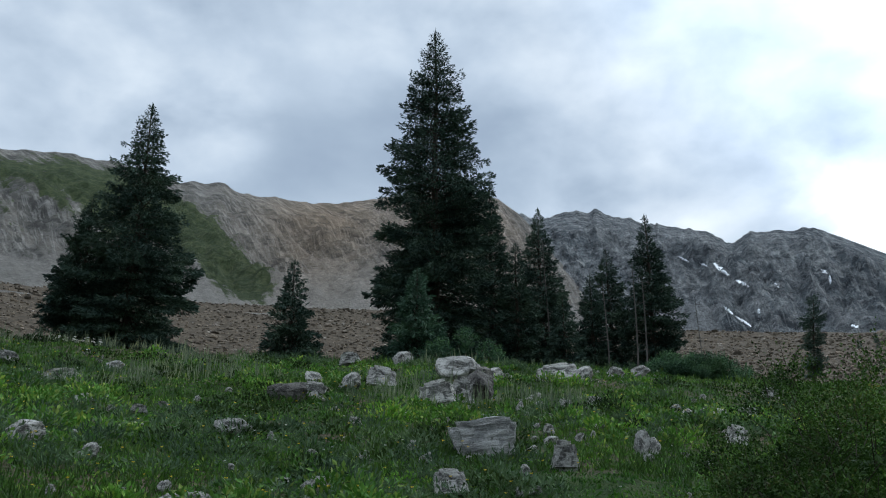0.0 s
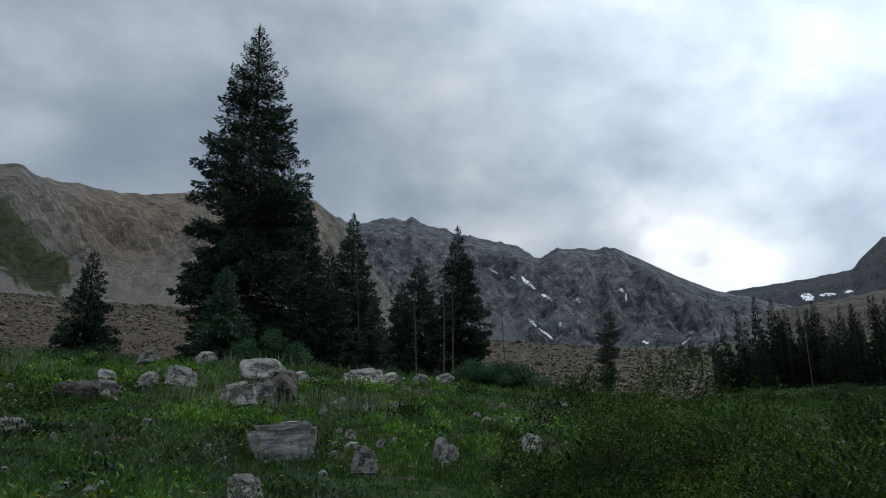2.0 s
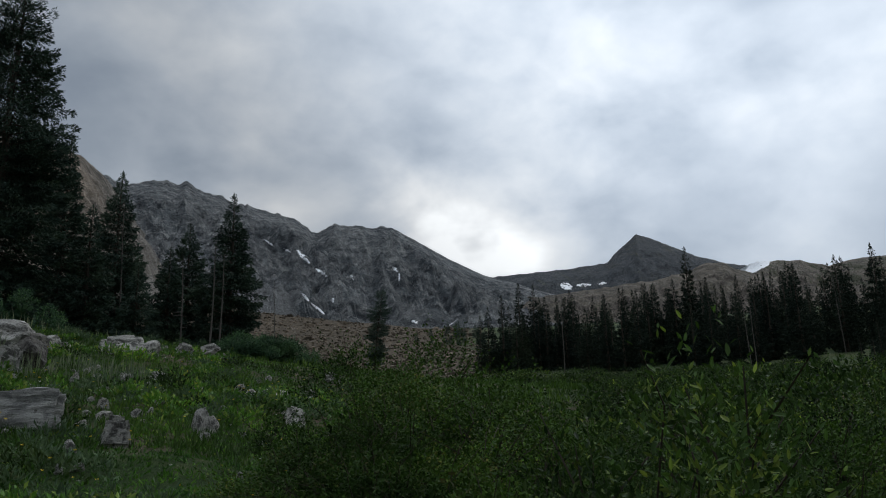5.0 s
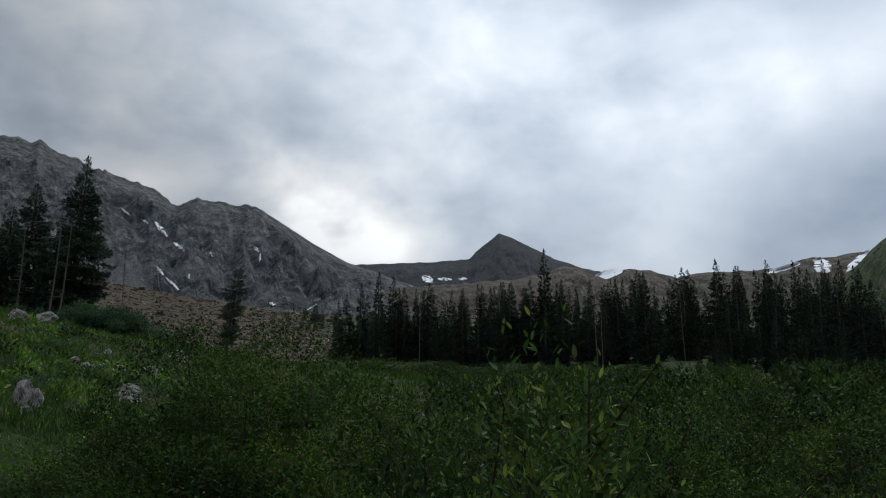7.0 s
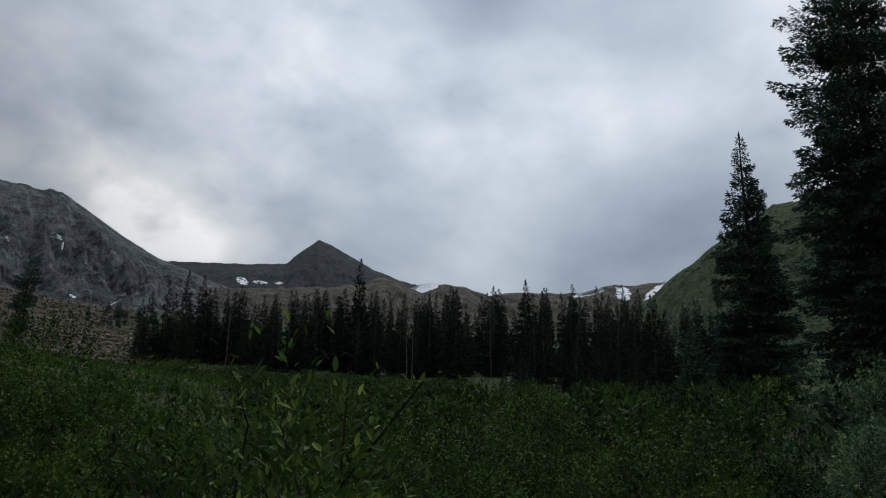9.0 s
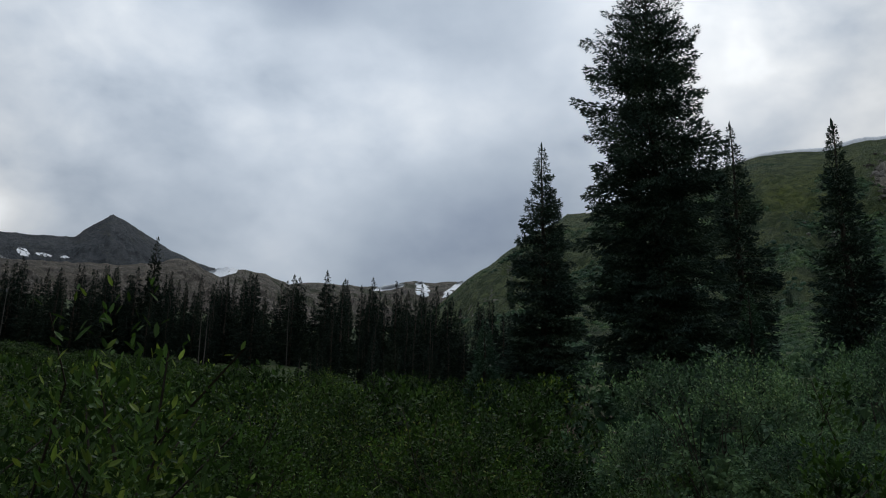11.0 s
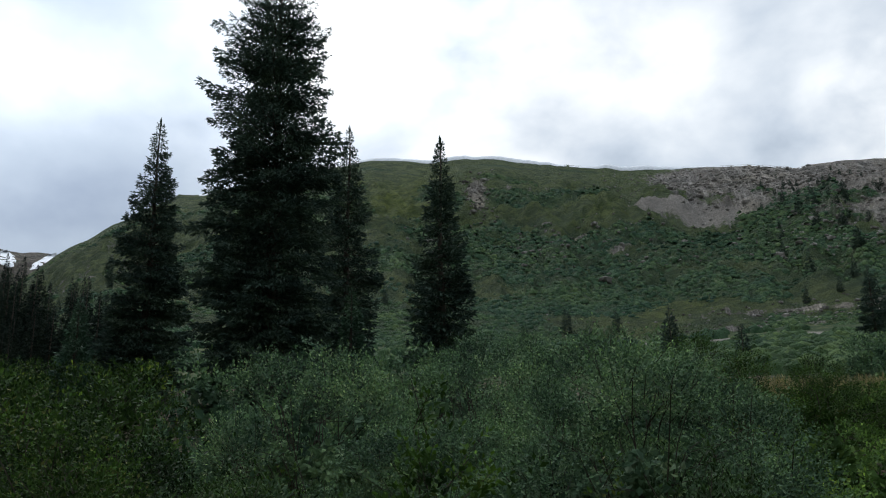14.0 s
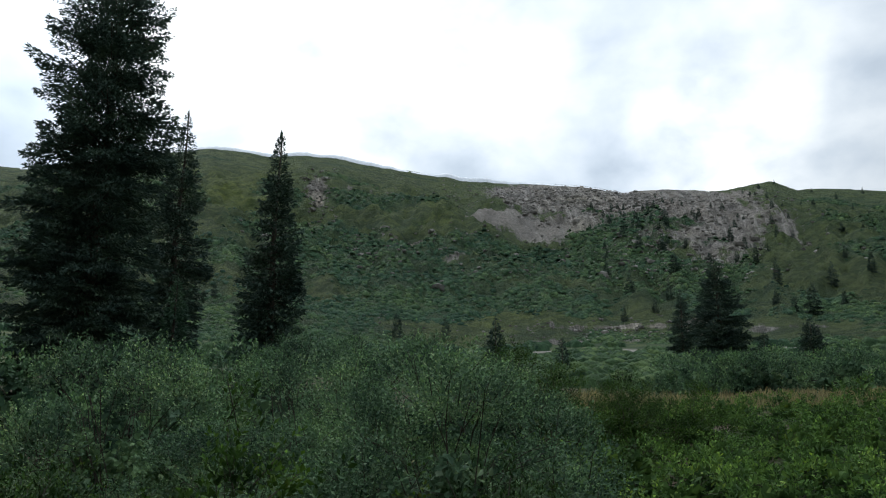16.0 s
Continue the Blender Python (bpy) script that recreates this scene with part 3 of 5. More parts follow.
PASS = Ridge([(24, 15.5), (30.2, 16.2), (32.5, 16.3), (34.6, 16.4), (37.1, 16.6), (37.8, 17.25), (39.05, 18.15), (39.8, 17.9), (42.6, 16.5), (44.3, 15.9), (47, 15.2),
              (52, 14.0)], 700, 12.8, 1500, 1.3, 0.2, 40, 150, 4.0, 37)
KNOLL = Ridge([(29, 14.2), (33, 14.9), (36, 15.1), (39.5, 15.25), (41.5, 15.5), (43.0, 15.9), (44.2, 15.9), (44.8, 15.4), (46.6, 14.8), (49, 14.2), (54, 13.4)], 300, 11.5, 760, 1.3, 0.3, 30, 70, 6.0, 41)
CIRQUE = Ridge([(42, 14.6), (45.0, 15.35), (46.7, 15.7), (48.5, 15.6), (50.0, 15.0), (51.2, 15.2), (55.8, 15.1), (57.1, 15.4), (58.1, 15.55), (59.3, 15.45), (60.9, 15.6), (63, 15.2),
                (67, 13)], 320, 11.5, 1000, 1.3, 0.2, 30, 90, 3.0, 53)
GREEN = Ridge([(52, 11.2), (57, 12.3), (59.8, 14.3), (60.9, 15.4), (62.1, 16.2), (63.6, 17.2), (65.5, 18.4), (67.8, 19.6), (69.3, 19.8), (76.4, 21.7), (79.8, 22.4), (84.2, 22.3), (88.0, 22.5),
               (89.7, 22.1), (91.9, 21.9), (96.8, 21.2), (98.6, 21.0), (102, 20.9), (104.2, 20.7), (106.7, 20.1), (109.5, 20.1), (112, 19.8), (115.7, 19.95), (117.2, 19.4),
               (120, 19.0), (123, 18.5), (135, 17), (170, 12)], 150, 10.6, 520, 1.15, 0.1, 16, 45, 2.5, 67)

zero = lambda a, u: a * 0
build_ridge("mountain_brown", BROWN, -38, 14, 0.16, 150, M_BROWN,
            {"grass": lambda a, u: 0.95 * blob(a + 9 * (u - 0.45), u, -15.5, 0.42, 2.2, 0.28) + 0.55 * blob(a, u, -25, 0.8, 7, 0.3) + 0.42 * blob(a, u, -20, 0.55, 7, 0.35) + 0.5 * blob(a, u, -12.0, 0.2, 2.5, 0.1),
             "warm": lambda a, u: 0.9 * blob(a, u, -7.5, 0.75, 4.5, 0.5) + 0.7 * blob(a, u, 2, 0.6, 4, 0.6),
             "scree": lambda a, u: 0.9 * np.exp(-(u / 0.2) ** 2) + 0.5 * blob(a, u, -7, 0.3, 4, 0.3) + 0.5 * blob(a, u, -15, 0.85, 1.2, 0.2)},
            "long mountain ridge of brown scree with green patches")
build_ridge("mountain_grey", GREY, 0, 38, 0.13, 170, M_GREY,
            {"grass": zero, "scree": lambda a, u: 0.8 * blob(a, u, 15.5, 0.12, 3, 0.2) + 0.35 * blob(a, u, 9, 0.4, 3, 0.4)},
            "dark grey craggy rock wall streaked with old snow")
build_ridge("mountain_pass", PASS, 24, 52, 0.13, 90, M_FAR, {"grass": lambda a, u: 0.3 + a * 0, "scree": zero}, "distant slate grey pass with a pyramid peak, haze in its colour")
build_ridge("mountain_cirque", CIRQUE, 42, 67, 0.16, 90, M_KNOLL, {"grass": lambda a, u: 0.42 + a * 0, "scree": zero}, "far rounded brown crest with snow gullies")
build_ridge("mountain_knoll", KNOLL, 29, 54, 0.16, 90, M_KNOLL, {"grass": lambda a, u: 0.25 + a * 0, "scree": zero}, "tan rocky knoll above the spruce forest")


def green_grass(a, u):
    g = 0.95 - 1.25 * blob(a, u, 104.5, 0.84, 6.5, 0.2) - 1.1 * blob(a, u, 101.8, 0.52, 3.4, 0.07) - 0.9 * blob(a, u, 98.0, 0.54, 1.5, 0.025)
    g = g - 0.8 * blob(a, u, 112, 0.55, 6, 0.28) - 0.9 * blob(a, u, 86.8, 0.60, 0.7, 0.10) - 0.5 * blob(a, u, 112, 0.9, 4, 0.1)
    g = g - 0.5 * blob(a, u, 93, 0.36, 2.4, 0.03) - 0.45 * blob(a, u, 95.5, 0.29, 2, 0.025) - 0.4 * blob(a, u, 90, 0.68, 4, 0.05)
    g = g - 0.55 * np.clip(blob(a, u, 106, 0.07, 9, 0.012) + blob(a, u, 103, 0.03, 8, 0.012) + 0.8 * blob(a, u, 117, 0.05, 8, 0.012), 0, 1)
    g = g - 0.4 * blob(a, u, 62, 0.6, 5, 0.5)
    return g


def hill_lush(a, u):
    """Where the open turf is yellow-green."""
    g = 0.8 * blob(a, u, 95.3, 0.5, 1.6, 0.09) + 0.8 * blob(a, u, 82, 0.55, 3.5, 0.2) + 0.35 * blob(a, u, 118, 0.2, 5, 0.1) + 0.5 * blob(a, u, 112, 0.08, 8, 0.04) + 0.6 * blob(a, u, 100, 0.1, 5, 0.03)
    return np.clip(g + 0.9 * fbm(a * 0.25, u * 6, 71, 4) - 0.05, 0, 1) * np.clip((a - 68) / 10, 0, 1) * np.clip((112 - a) / 8, 0.25, 1)


def shrub_cover(az, u):
    """How thickly low willow covers the hill, in bands that lean with the contours."""
    tilt = u + 0.006 * (az - 92)
    dens = 1.7 * fbm(az * 0.17, tilt * 16, 77, 4) + 0.22 * fbm(az * 0.8, tilt * 60, 78, 3)
    dens = dens + 0.5 * blob(az, u, 100, 0.24, 9, 0.22) + 0.38 * blob(az, u, 90, 0.3, 8, 0.2) + 0.22 * blob(az, u, 91, 0.62, 4, 0.06) + 0.32 * blob(az, u, 69, 0.3, 9, 0.3)
    dens = dens + 0.3 * blob(az, u, 106, 0.42, 3, 0.1) + 0.35 * blob(az, u, 107.5, 0.62, 2.2, 0.16)
    return dens + 0.6 * (green_grass(az, u) - 0.9) - 0.3 * hill_lush(az, u) - 0.5 * np.clip(u - 0.55, 0, 1)


build_ridge("hillside_green", GREEN, 54, 132, 0.2, 120, M_GREEN,
            {"grass": green_grass, "scree": lambda a, u: 1.0 * blob(a, u, 101.8, 0.52, 3.6, 0.08) + 1.0 * blob(a, u, 98.0, 0.54, 1.5, 0.03) + 0.7 * blob(a, u, 86.8, 0.60, 0.8, 0.12),
             "lush": hill_lush, "shrub": lambda a, u: np.clip((shrub_cover(a, u) - 0.02) / 0.16, 0, 1)},
            "broad green hillside with scree and a snow cornice")


def snow_patch(ridge, az0, el0, az1, el1, wide, seed):
    """A ragged tongue of snow lying on a slope, from one place to another; wide in degrees."""
    rng = rng_of(seed)
    n, rows = 10, 4
    verts = []
    steep = abs(el1 - el0) > abs(az1 - az0) * 0.6
    for i in range(n):
        t = i / (n - 1)
        a, e = az0 + (az1 - az0) * t, el0 + (el1 - el0) * t
        half = wide * (0.3 + 0.7 * math.sin(math.pi * min(max(t, 0.05), 0.95))) * rng.uniform(0.75, 1.1)
        for k in range(rows):
            s = (k / (rows - 1) - 0.5) * half
            av, ev = (a + s, e + 0.3 * s) if steep else (a + 0.3 * s, e + 0.7 * s)
            r = ridge.foot_r + ridge.find(av, ev) * (ridge.crest_r - ridge.foot_r) - (1.3 if 0 < k < rows - 1 else 0.3) * (4.0 if ridge is CIRQUE else 1.0)
            verts.append(Vector((r * math.sin(av * DEG), r * math.cos(av * DEG), EYE_Z + r * math.tan(ev * DEG))))
    F = [(i * rows + k, (i + 1) * rows + k, (i + 1) * rows + k + 1, i * rows + k + 1) for i in range(n - 1) for k in range(rows - 1)]
    ob = new("snow_patch", fast_mesh("snow_patch", np.array([tuple(v) for v in verts]), F, M_SNOW, True))
    tagged(ob, "small tongue of old white snow on the rock", "snow", "snow patches")


for k, row in enumerate(((15.2, 18.6, 15.8, 18.2, 0.16), (16.4, 18.1, 16.9, 17.85, 0.18), (17.3, 18.0, 18.1, 17.2, 0.34), (18.5, 16.9, 19.2, 16.4, 0.3), (17.6, 15.4, 18.1, 14.9, 0.25),
                         (18.2, 14.8, 19.1, 14.1, 0.24), (23.4, 17.0, 23.7, 16.7, 0.25), (23.8, 16.6, 23.8, 16.1, 0.2), (20.7, 16.5, 20.9, 16.2, 0.18), (19.6, 15.1, 19.6, 14.8, 0.2),
                         (24.6, 13.7, 24.9, 13.5, 0.35), (26.9, 13.3, 27.5, 13.7, 0.25))):
    snow_patch(GREY, *row, k)
for k, row in enumerate(((34.1, 15.5, 34.8, 15.25, 0.6), (35.1, 15.4, 36.0, 15.35, 0.3), (36.4, 15.4, 37.0, 15.4, 0.25))):
    snow_patch(PASS, *row, 40 + k)
for k, row in enumerate(((44.9, 15.25, 46.8, 15.62, 1.0), (58.2, 15.5, 58.7, 14.6, 0.95), (60.9, 15.6, 59.9, 14.6, 1.0), (55.3, 14.95, 57.3, 15.3, 0.6))):
    snow_patch(CIRQUE, *row, 50 + k)


def snow_cornice():
    """The strip of snow that overhangs the hill's crest."""
    az = np.arange(69.0, 107.5, 0.12)
    thick = 3.4 * np.clip(0.35 + 1.5 * fbm(az / 3.0, az * 0, 5, 3) + 0.45 * np.exp(-((az - 86) / 7) ** 2), 0.02, 1.3) * np.clip((107.5 - az) / 9, 0, 1)
    wob = 1 + 0.06 * fbm(az / 6.0, az * 0 + GREEN.seed, GREEN.seed)
    rc = GREEN.crest_r * wob
    rows = []
    for dr, up in ((-7.0, -0.15), (-6.3, 0.5), (-2.0, 0.7), (3.0, 0.9), (14.0, -1.5)):
        h, _, _ = GREEN.height(az, np.minimum(rc + dr, rc))
        rows.append(np.stack([(rc + dr) * np.sin(az * DEG), (rc + dr) * np.cos(az * DEG), h + up * thick], -1))
    V = np.stack(rows, 1).reshape(-1, 3)
    n, m = len(az), len(rows)
    F = [(i * m + k, (i + 1) * m + k, (i + 1) * m + k + 1, i * m + k + 1) for i in range(n - 1) for k in range(m - 1)]
    tagged(new("snow_cornice", fast_mesh("snow_cornice", V, F, M_SNOW, True)), "thin white snow cornice along the hill crest", "snow")


snow_cornice()


# ---- spruces ----
def tube(points, radii, sides=5):
    """Vertices and triangles of a bent, tapering tube."""
    P = np.asarray(points, float)
    n = len(P)
    d = np.gradient(P, axis=0)
    d /= np.linalg.norm(d, axis=1)[:, None] + 1e-9
    ref = np.where(np.abs(d[:, 2:3]) > 0.9, np.array([[1.0, 0, 0]]), np.array([[0, 0, 1.0]]))
    a = np.cross(d, ref)
    a /= np.linalg.norm(a, axis=1)[:, None] + 1e-9
    b = np.cross(d, a)
    ang = np.arange(sides) * 2 * math.pi / sides
    V = P[:, None] + np.asarray(radii)[:, None, None] * (np.cos(ang)[None, :, None] * a[:, None] + np.sin(ang)[None, :, None] * b[:, None])
    F = []
    for i in range(n - 1):
        for k in range(sides):
            q, k2 = i * sides, (k + 1) % sides
            F += [(q + k, q + k2, q + sides + k2), (q + k, q + sides + k2, q + sides + k)]
    return V.reshape(-1, 3), np.array(F)


def joined(pieces):
    V, F, base = [], [], 0
    for v, f in pieces:
        V.append(v)
        F.append(np.asarray(f) + base)
        base += len(v)
    return np.concatenate(V), np.concatenate(F)


def blades(root, way, length, width, rng, fold=0.35, axis=None):
    """Folded leaf shapes: two triangles on a shared midrib each."""
    n = len(root)
    oval = np.ndim(fold) == 1
    way = way / (np.linalg.norm(way, axis=1)[:, None] + 1e-9)
    side = np.cross(way, rng.normal(size=(n, 3)) if axis is None else axis + rng.normal(0, 0.35, (n, 3)))
    side /= np.linalg.norm(side, axis=1)[:, None] + 1e-9
    up = np.cross(side, way)
    length, width = np.asarray(length).reshape(-1, 1), np.asarray(width).reshape(-1, 1)
    if oval:
        # six corners: a rounded, lance-shaped leaf
        up = up * width * fold[0]
        low, high = root + way * length * 0.32 + up, root + way * length * 0.7 + up
        V = np.stack([root, low + side * width, high + side * width * 0.8, root + way * length, high - side * width * 0.8, low - side * width], 1).reshape(-1, 3)
        k = np.arange(n)[:, None] * 6
        return V, np.concatenate([k + np.array([q]) for q in ((0, 1, 2), (0, 2, 3), (0, 3, 4), (0, 4, 5))])
    mid = root + way * length * 0.5
    V = np.stack([root, mid + side * width + up * width * fold, root + way * length, mid - side * width + up * width * fold], 1).reshape(-1, 3)
    k = np.arange(n)[:, None] * 4
    F = np.concatenate([k + np.array([[0, 1, 2]]), k + np.array([[0, 2, 3]])])
    return V, F


def spruce(height, radius, seed, gaps=0.12, twig=1.0, lean=0.0, bare=0.04, power=0.9, mat=None, label="", clump=0.0, full=1.6, wood=True):
    """A spruce: tapering trunk, whorls of limbs, and flat drooping sprays of needled twigs along every limb."""
    rng = rng_of(seed)
    thing = new("spruce_tree")
    zs = np.linspace(0, height * 0.985, 14)
    sway = lean * (zs / height) ** 1.5 * height
    trunk = tube(np.stack([sway, 0.004 * height * np.sin(zs), zs], -1), np.interp(zs, [0, height], [0.014 * height + 0.03, 0.008]), 7)
    rows, z, tier = [], bare * height, 1.0
    gap = (0.12 if wood else 0.17) * max(twig, 0.95) * (0.6 + 0.04 * height)
    sector = rng.uniform(0.84, 1.08, 7)
    while z < height * 0.975:
        t = z / height
        reach = 1.12 * radius * min(1.0, (1 - t) * full) ** power * (1.0 if t > 0.1 else 0.85 + 1.5 * t)
        tier = 0.45 * tier + 0.55 * rng.uniform(0.8, 1.14) * (1 + clump * math.sin(z * 5.1 + seed))
        for k in range(int(rng.integers(5, 8)) if t < 0.85 else 4):
            if rng.random() < gaps * (1.3 if t > 0.35 else 0.5):
                continue
            ang = rng.uniform(0, 2 * math.pi)
            L = reach * tier * rng.uniform(0.7, 1.04) * sector[int(ang / 0.9) % 7]
            rise = np.interp(t, [0, 0.3, 0.7, 1], [-0.3, -0.14, 0.14, 0.7]) + rng.normal(0, 0.08)
            rows.append((z + rng.normal(0, 0.3 * gap), ang, max(L, 0.05 + 0.08 * (1 - t)), rise, np.interp(t, [0, 0.5, 1], [0.1, 0.15, 0.04]), t))
        z += gap * rng.uniform(0.7, 1.3) * (1.0 if t < 0.7 else 0.75 if t < 0.85 else 0.5)
    z, ang, L, rise, sag, t = np.array(rows).T
    out = np.stack([np.cos(ang), np.sin(ang), 0 * ang], -1)
    side = np.stack([-out[:, 1], out[:, 0], 0 * ang], -1)
    base = np.stack([np.interp(z, zs, sway), 0 * z, z], -1)
    up = np.array([[0, 0, 1.0]])
    limbs = []
    if wood:
        for k in np.nonzero(L > 0.45)[0]:
            q = np.linspace(0, 0.9, 4)[:, None]
            limbs.append(tube(base[k] + q * L[k] * out[k] + up * L[k] * (rise[k] * q - sag[k] * q * q + 0.12 * q ** 4), np.linspace(0.01 + 0.01 * L[k], 0.004, 4), 3))
    count = np.maximum(3, ((0.33 * L * L + 0.2 * L + 0.02) / (0.0062 * twig * twig))).astype(int)
    own = np.repeat(np.arange(len(L)), count)
    m = len(own)
    s = rng.uniform(0.05, 1.0, m) ** 0.75
    half = 0.36 * L[own] * (1.05 - s) ** 0.7 + 0.05
    lat = rng.uniform(-1, 1, m) * half
    P = base[own] + out[own] * (L[own] * s)[:, None] + side[own] * lat[:, None]
    P[:, 2] += L[own] * (rise[own] * s - sag[own] * s * s + 0.12 * s ** 4) - 0.22 * np.abs(lat) + rng.normal(0, 0.02 * twig, m)
    W = out[own] * (0.55 + 0.4 * s)[:, None] + side[own] * (np.sign(lat) * (0.85 - 0.4 * s))[:, None] + rng.normal(0, 0.25, (m, 3))
    W[:, 2] += np.where(rng.random(m) < 0.3, -0.85, 0.05 + 0.25 * t[own])
    size = twig * rng.uniform(0.75, 1.3, m) * np.interp(t[own], [0.0, 0.7, 1.0], [0.16, 0.13, 0.06])
    spire = np.stack([np.full(8, sway[-1]), np.zeros(8), height * np.linspace(0.968, 0.93, 8)], -1)
    P, size = np.concatenate([P, spire]), np.concatenate([size, np.linspace(0.035, 0.016, 8) * height])
    W = np.concatenate([W, rng.normal(0, 0.03 + 0.06 * np.arange(8)[:, None], (8, 3)) + up])
    crown = blades(P, W, size, size * (0.13 if wood else 0.2) + 0.004 * min(twig, 2.0), rng, 0.5)
    part("trunk", fast_mesh("trunk", *joined([trunk] + limbs), M_BARK, True), thing)
    part("crown", fast_mesh("crown", *crown, mat or M_NEEDLE), thing)
    return tagged(thing, label or "dark green conical spruce with dense needled limbs", "spruce tree")


def plant(thing, az, r, turn=0.0, sink=0.08):
    p = spot(az, r)
    thing.matrix_world = pose(p.x, p.y, p.z - sink, 0, 0, turn)
    return thing


def tall_to(az, r, tip_el):
    """The height that a tree there needs for its tip to stand at that rise."""
    return EYE_Z + r * math.tan(tip_el * DEG) - spot(az, r).z + 0.08


# azimuth, distance, rise of the tip, crown radius, seed, gaps, fullness
for az, r, tip, wide, seed, gaps, full in ((-19.2, 26, 27.3, 1.5, 1, 0.06, 1.6), (-22.0, 26.6, 21.3, 1.0, 16, 0.05, 1.8), (-9.4, 27, 18.8, 0.9, 2, 0.08, 1.3), (-0.35, 31, 33.05, 2.3, 3, 0.12, 2.0),
                                           (3.3, 35, 23.9, 1.05, 4, 0.12, 1.8), (4.9, 31, 20.0, 0.85, 5, 0.1, 1.6), (6.45, 33, 22.1, 1.05, 6, 0.1, 1.9),
                                           (7.8, 31, 16.9, 0.7, 7, 0.1, 1.6), (9.6, 34, 17.9, 0.75, 8, 0.1, 1.7), (10.7, 35, 19.4, 0.85, 9, 0.12, 1.9),
                                           (13.3, 33, 21.3, 1.1, 10, 0.08, 1.7), (66.0, 30, 23.9, 1.38, 11, 0.06, 1.7), (73.1, 24, 34.0, 1.85, 12, 0.14, 3.3),
                                           (77.9, 28, 24.4, 0.9, 13, 0.1, 1.9), (83.7, 22, 23.7, 0.78, 14, 0.08, 1.9)):
    plant(spruce(tall_to(az, r, tip), wide, seed, gaps, full=full, twig=0.85 if r < 27 else 1.0, power=0.9 if full > 1.9 else 0.96, clump=0.1 if seed == 12 else 0.0), az, r, seed * 40)
for az, r, tip, wide, seed in ((-1.5, 26, 18.5, 0.85, 21), (78.1, 23, 14.5, 0.55, 22), (62.3, 26, 13.2, 0.6, 23)):
    plant(spruce(tall_to(az, r, tip), wide, seed, 0.05, mat=M_NEEDLE_BLUE, label="young blue-green spruce beside taller dark spruces"), az, r)
for az, r, tip, wide, seed in ((111.7, 60, 15.9, 2.1, 31), (109.6, 75, 14.2, 1.1, 32), (116.8, 60, 12.0, 1.0, 33), (98.1, 50, 12.8, 0.6, 34), (102.2, 50, 11.5, 0.4, 35),
                               (117.9, 55, 10.1, 0.5, 36), (93.0, 40, 11.9, 0.9, 37), (114.2, 64, 11.4, 0.6, 38)):
    plant(spruce(tall_to(az, r, tip), wide, seed, 0.1, twig=1.25, label="small spruce standing alone on the valley floor"), az, r)


def dead_trunk(az, r, tip_el, seed, lean=0.02):
    rng = rng_of(seed)
    h = tall_to(az, r, tip_el)
    thing = new("dead_tree")
    zs = np.linspace(0, h, 10)
    pieces = [tube(np.stack([lean * zs + 0.03 * np.sin(zs), 0.04 * np.sin(zs * 0.7), zs], -1), np.linspace(0.004 * h + 0.02, 0.01, 10), 6)]
    stubs = pieces
    for _ in range(int(h * 5)):
        z, a, L = rng.uniform(0.25, 0.97) * h, rng.uniform(0, 6.28), rng.uniform(0.1, 0.4)
        p0 = np.array([lean * z + 0.03 * math.sin(z), 0.04 * math.sin(z * 0.7), z])
        q = np.linspace(0, 1, 3)[:, None]
        stubs.append(tube(p0 + q * L * np.array([[math.cos(a), math.sin(a), -0.25]]), np.linspace(0.014, 0.004, 3), 3))
    part("trunk", fast_mesh("trunk", *joined(stubs), M_DEAD, True), thing)
    plant(thing, az, r)
    tagged(thing, "bare bleached dead spruce trunk with broken branch stubs", "dead tree", "dead trunks")


for k, row in enumerate(((12.2, 31, 18.4), (10.5, 31, 17.4), (12.75, 31, 17.6), (16.1, 48, 16.1), (34.0, 78, 14.9), (45.0, 72, 14.3), (45.3, 73, 14.0), (50.2, 80, 14.6), (57.5, 70, 13.0), (6.9, 32, 20.0))):
    dead_trunk(*row, 70 + k, 0.02 * (-1) ** k)

# a wind-bent spruce with bare patches on the stony ground
plant(spruce(tall_to(22.2, 60, 15.7), 0.58, 60, 0.16, twig=0.95, lean=0.1, bare=0.2, full=5.0, clump=0.45, label="wind-bent ragged spruce with sparse clumped foliage"), 22.2, 60, -22)


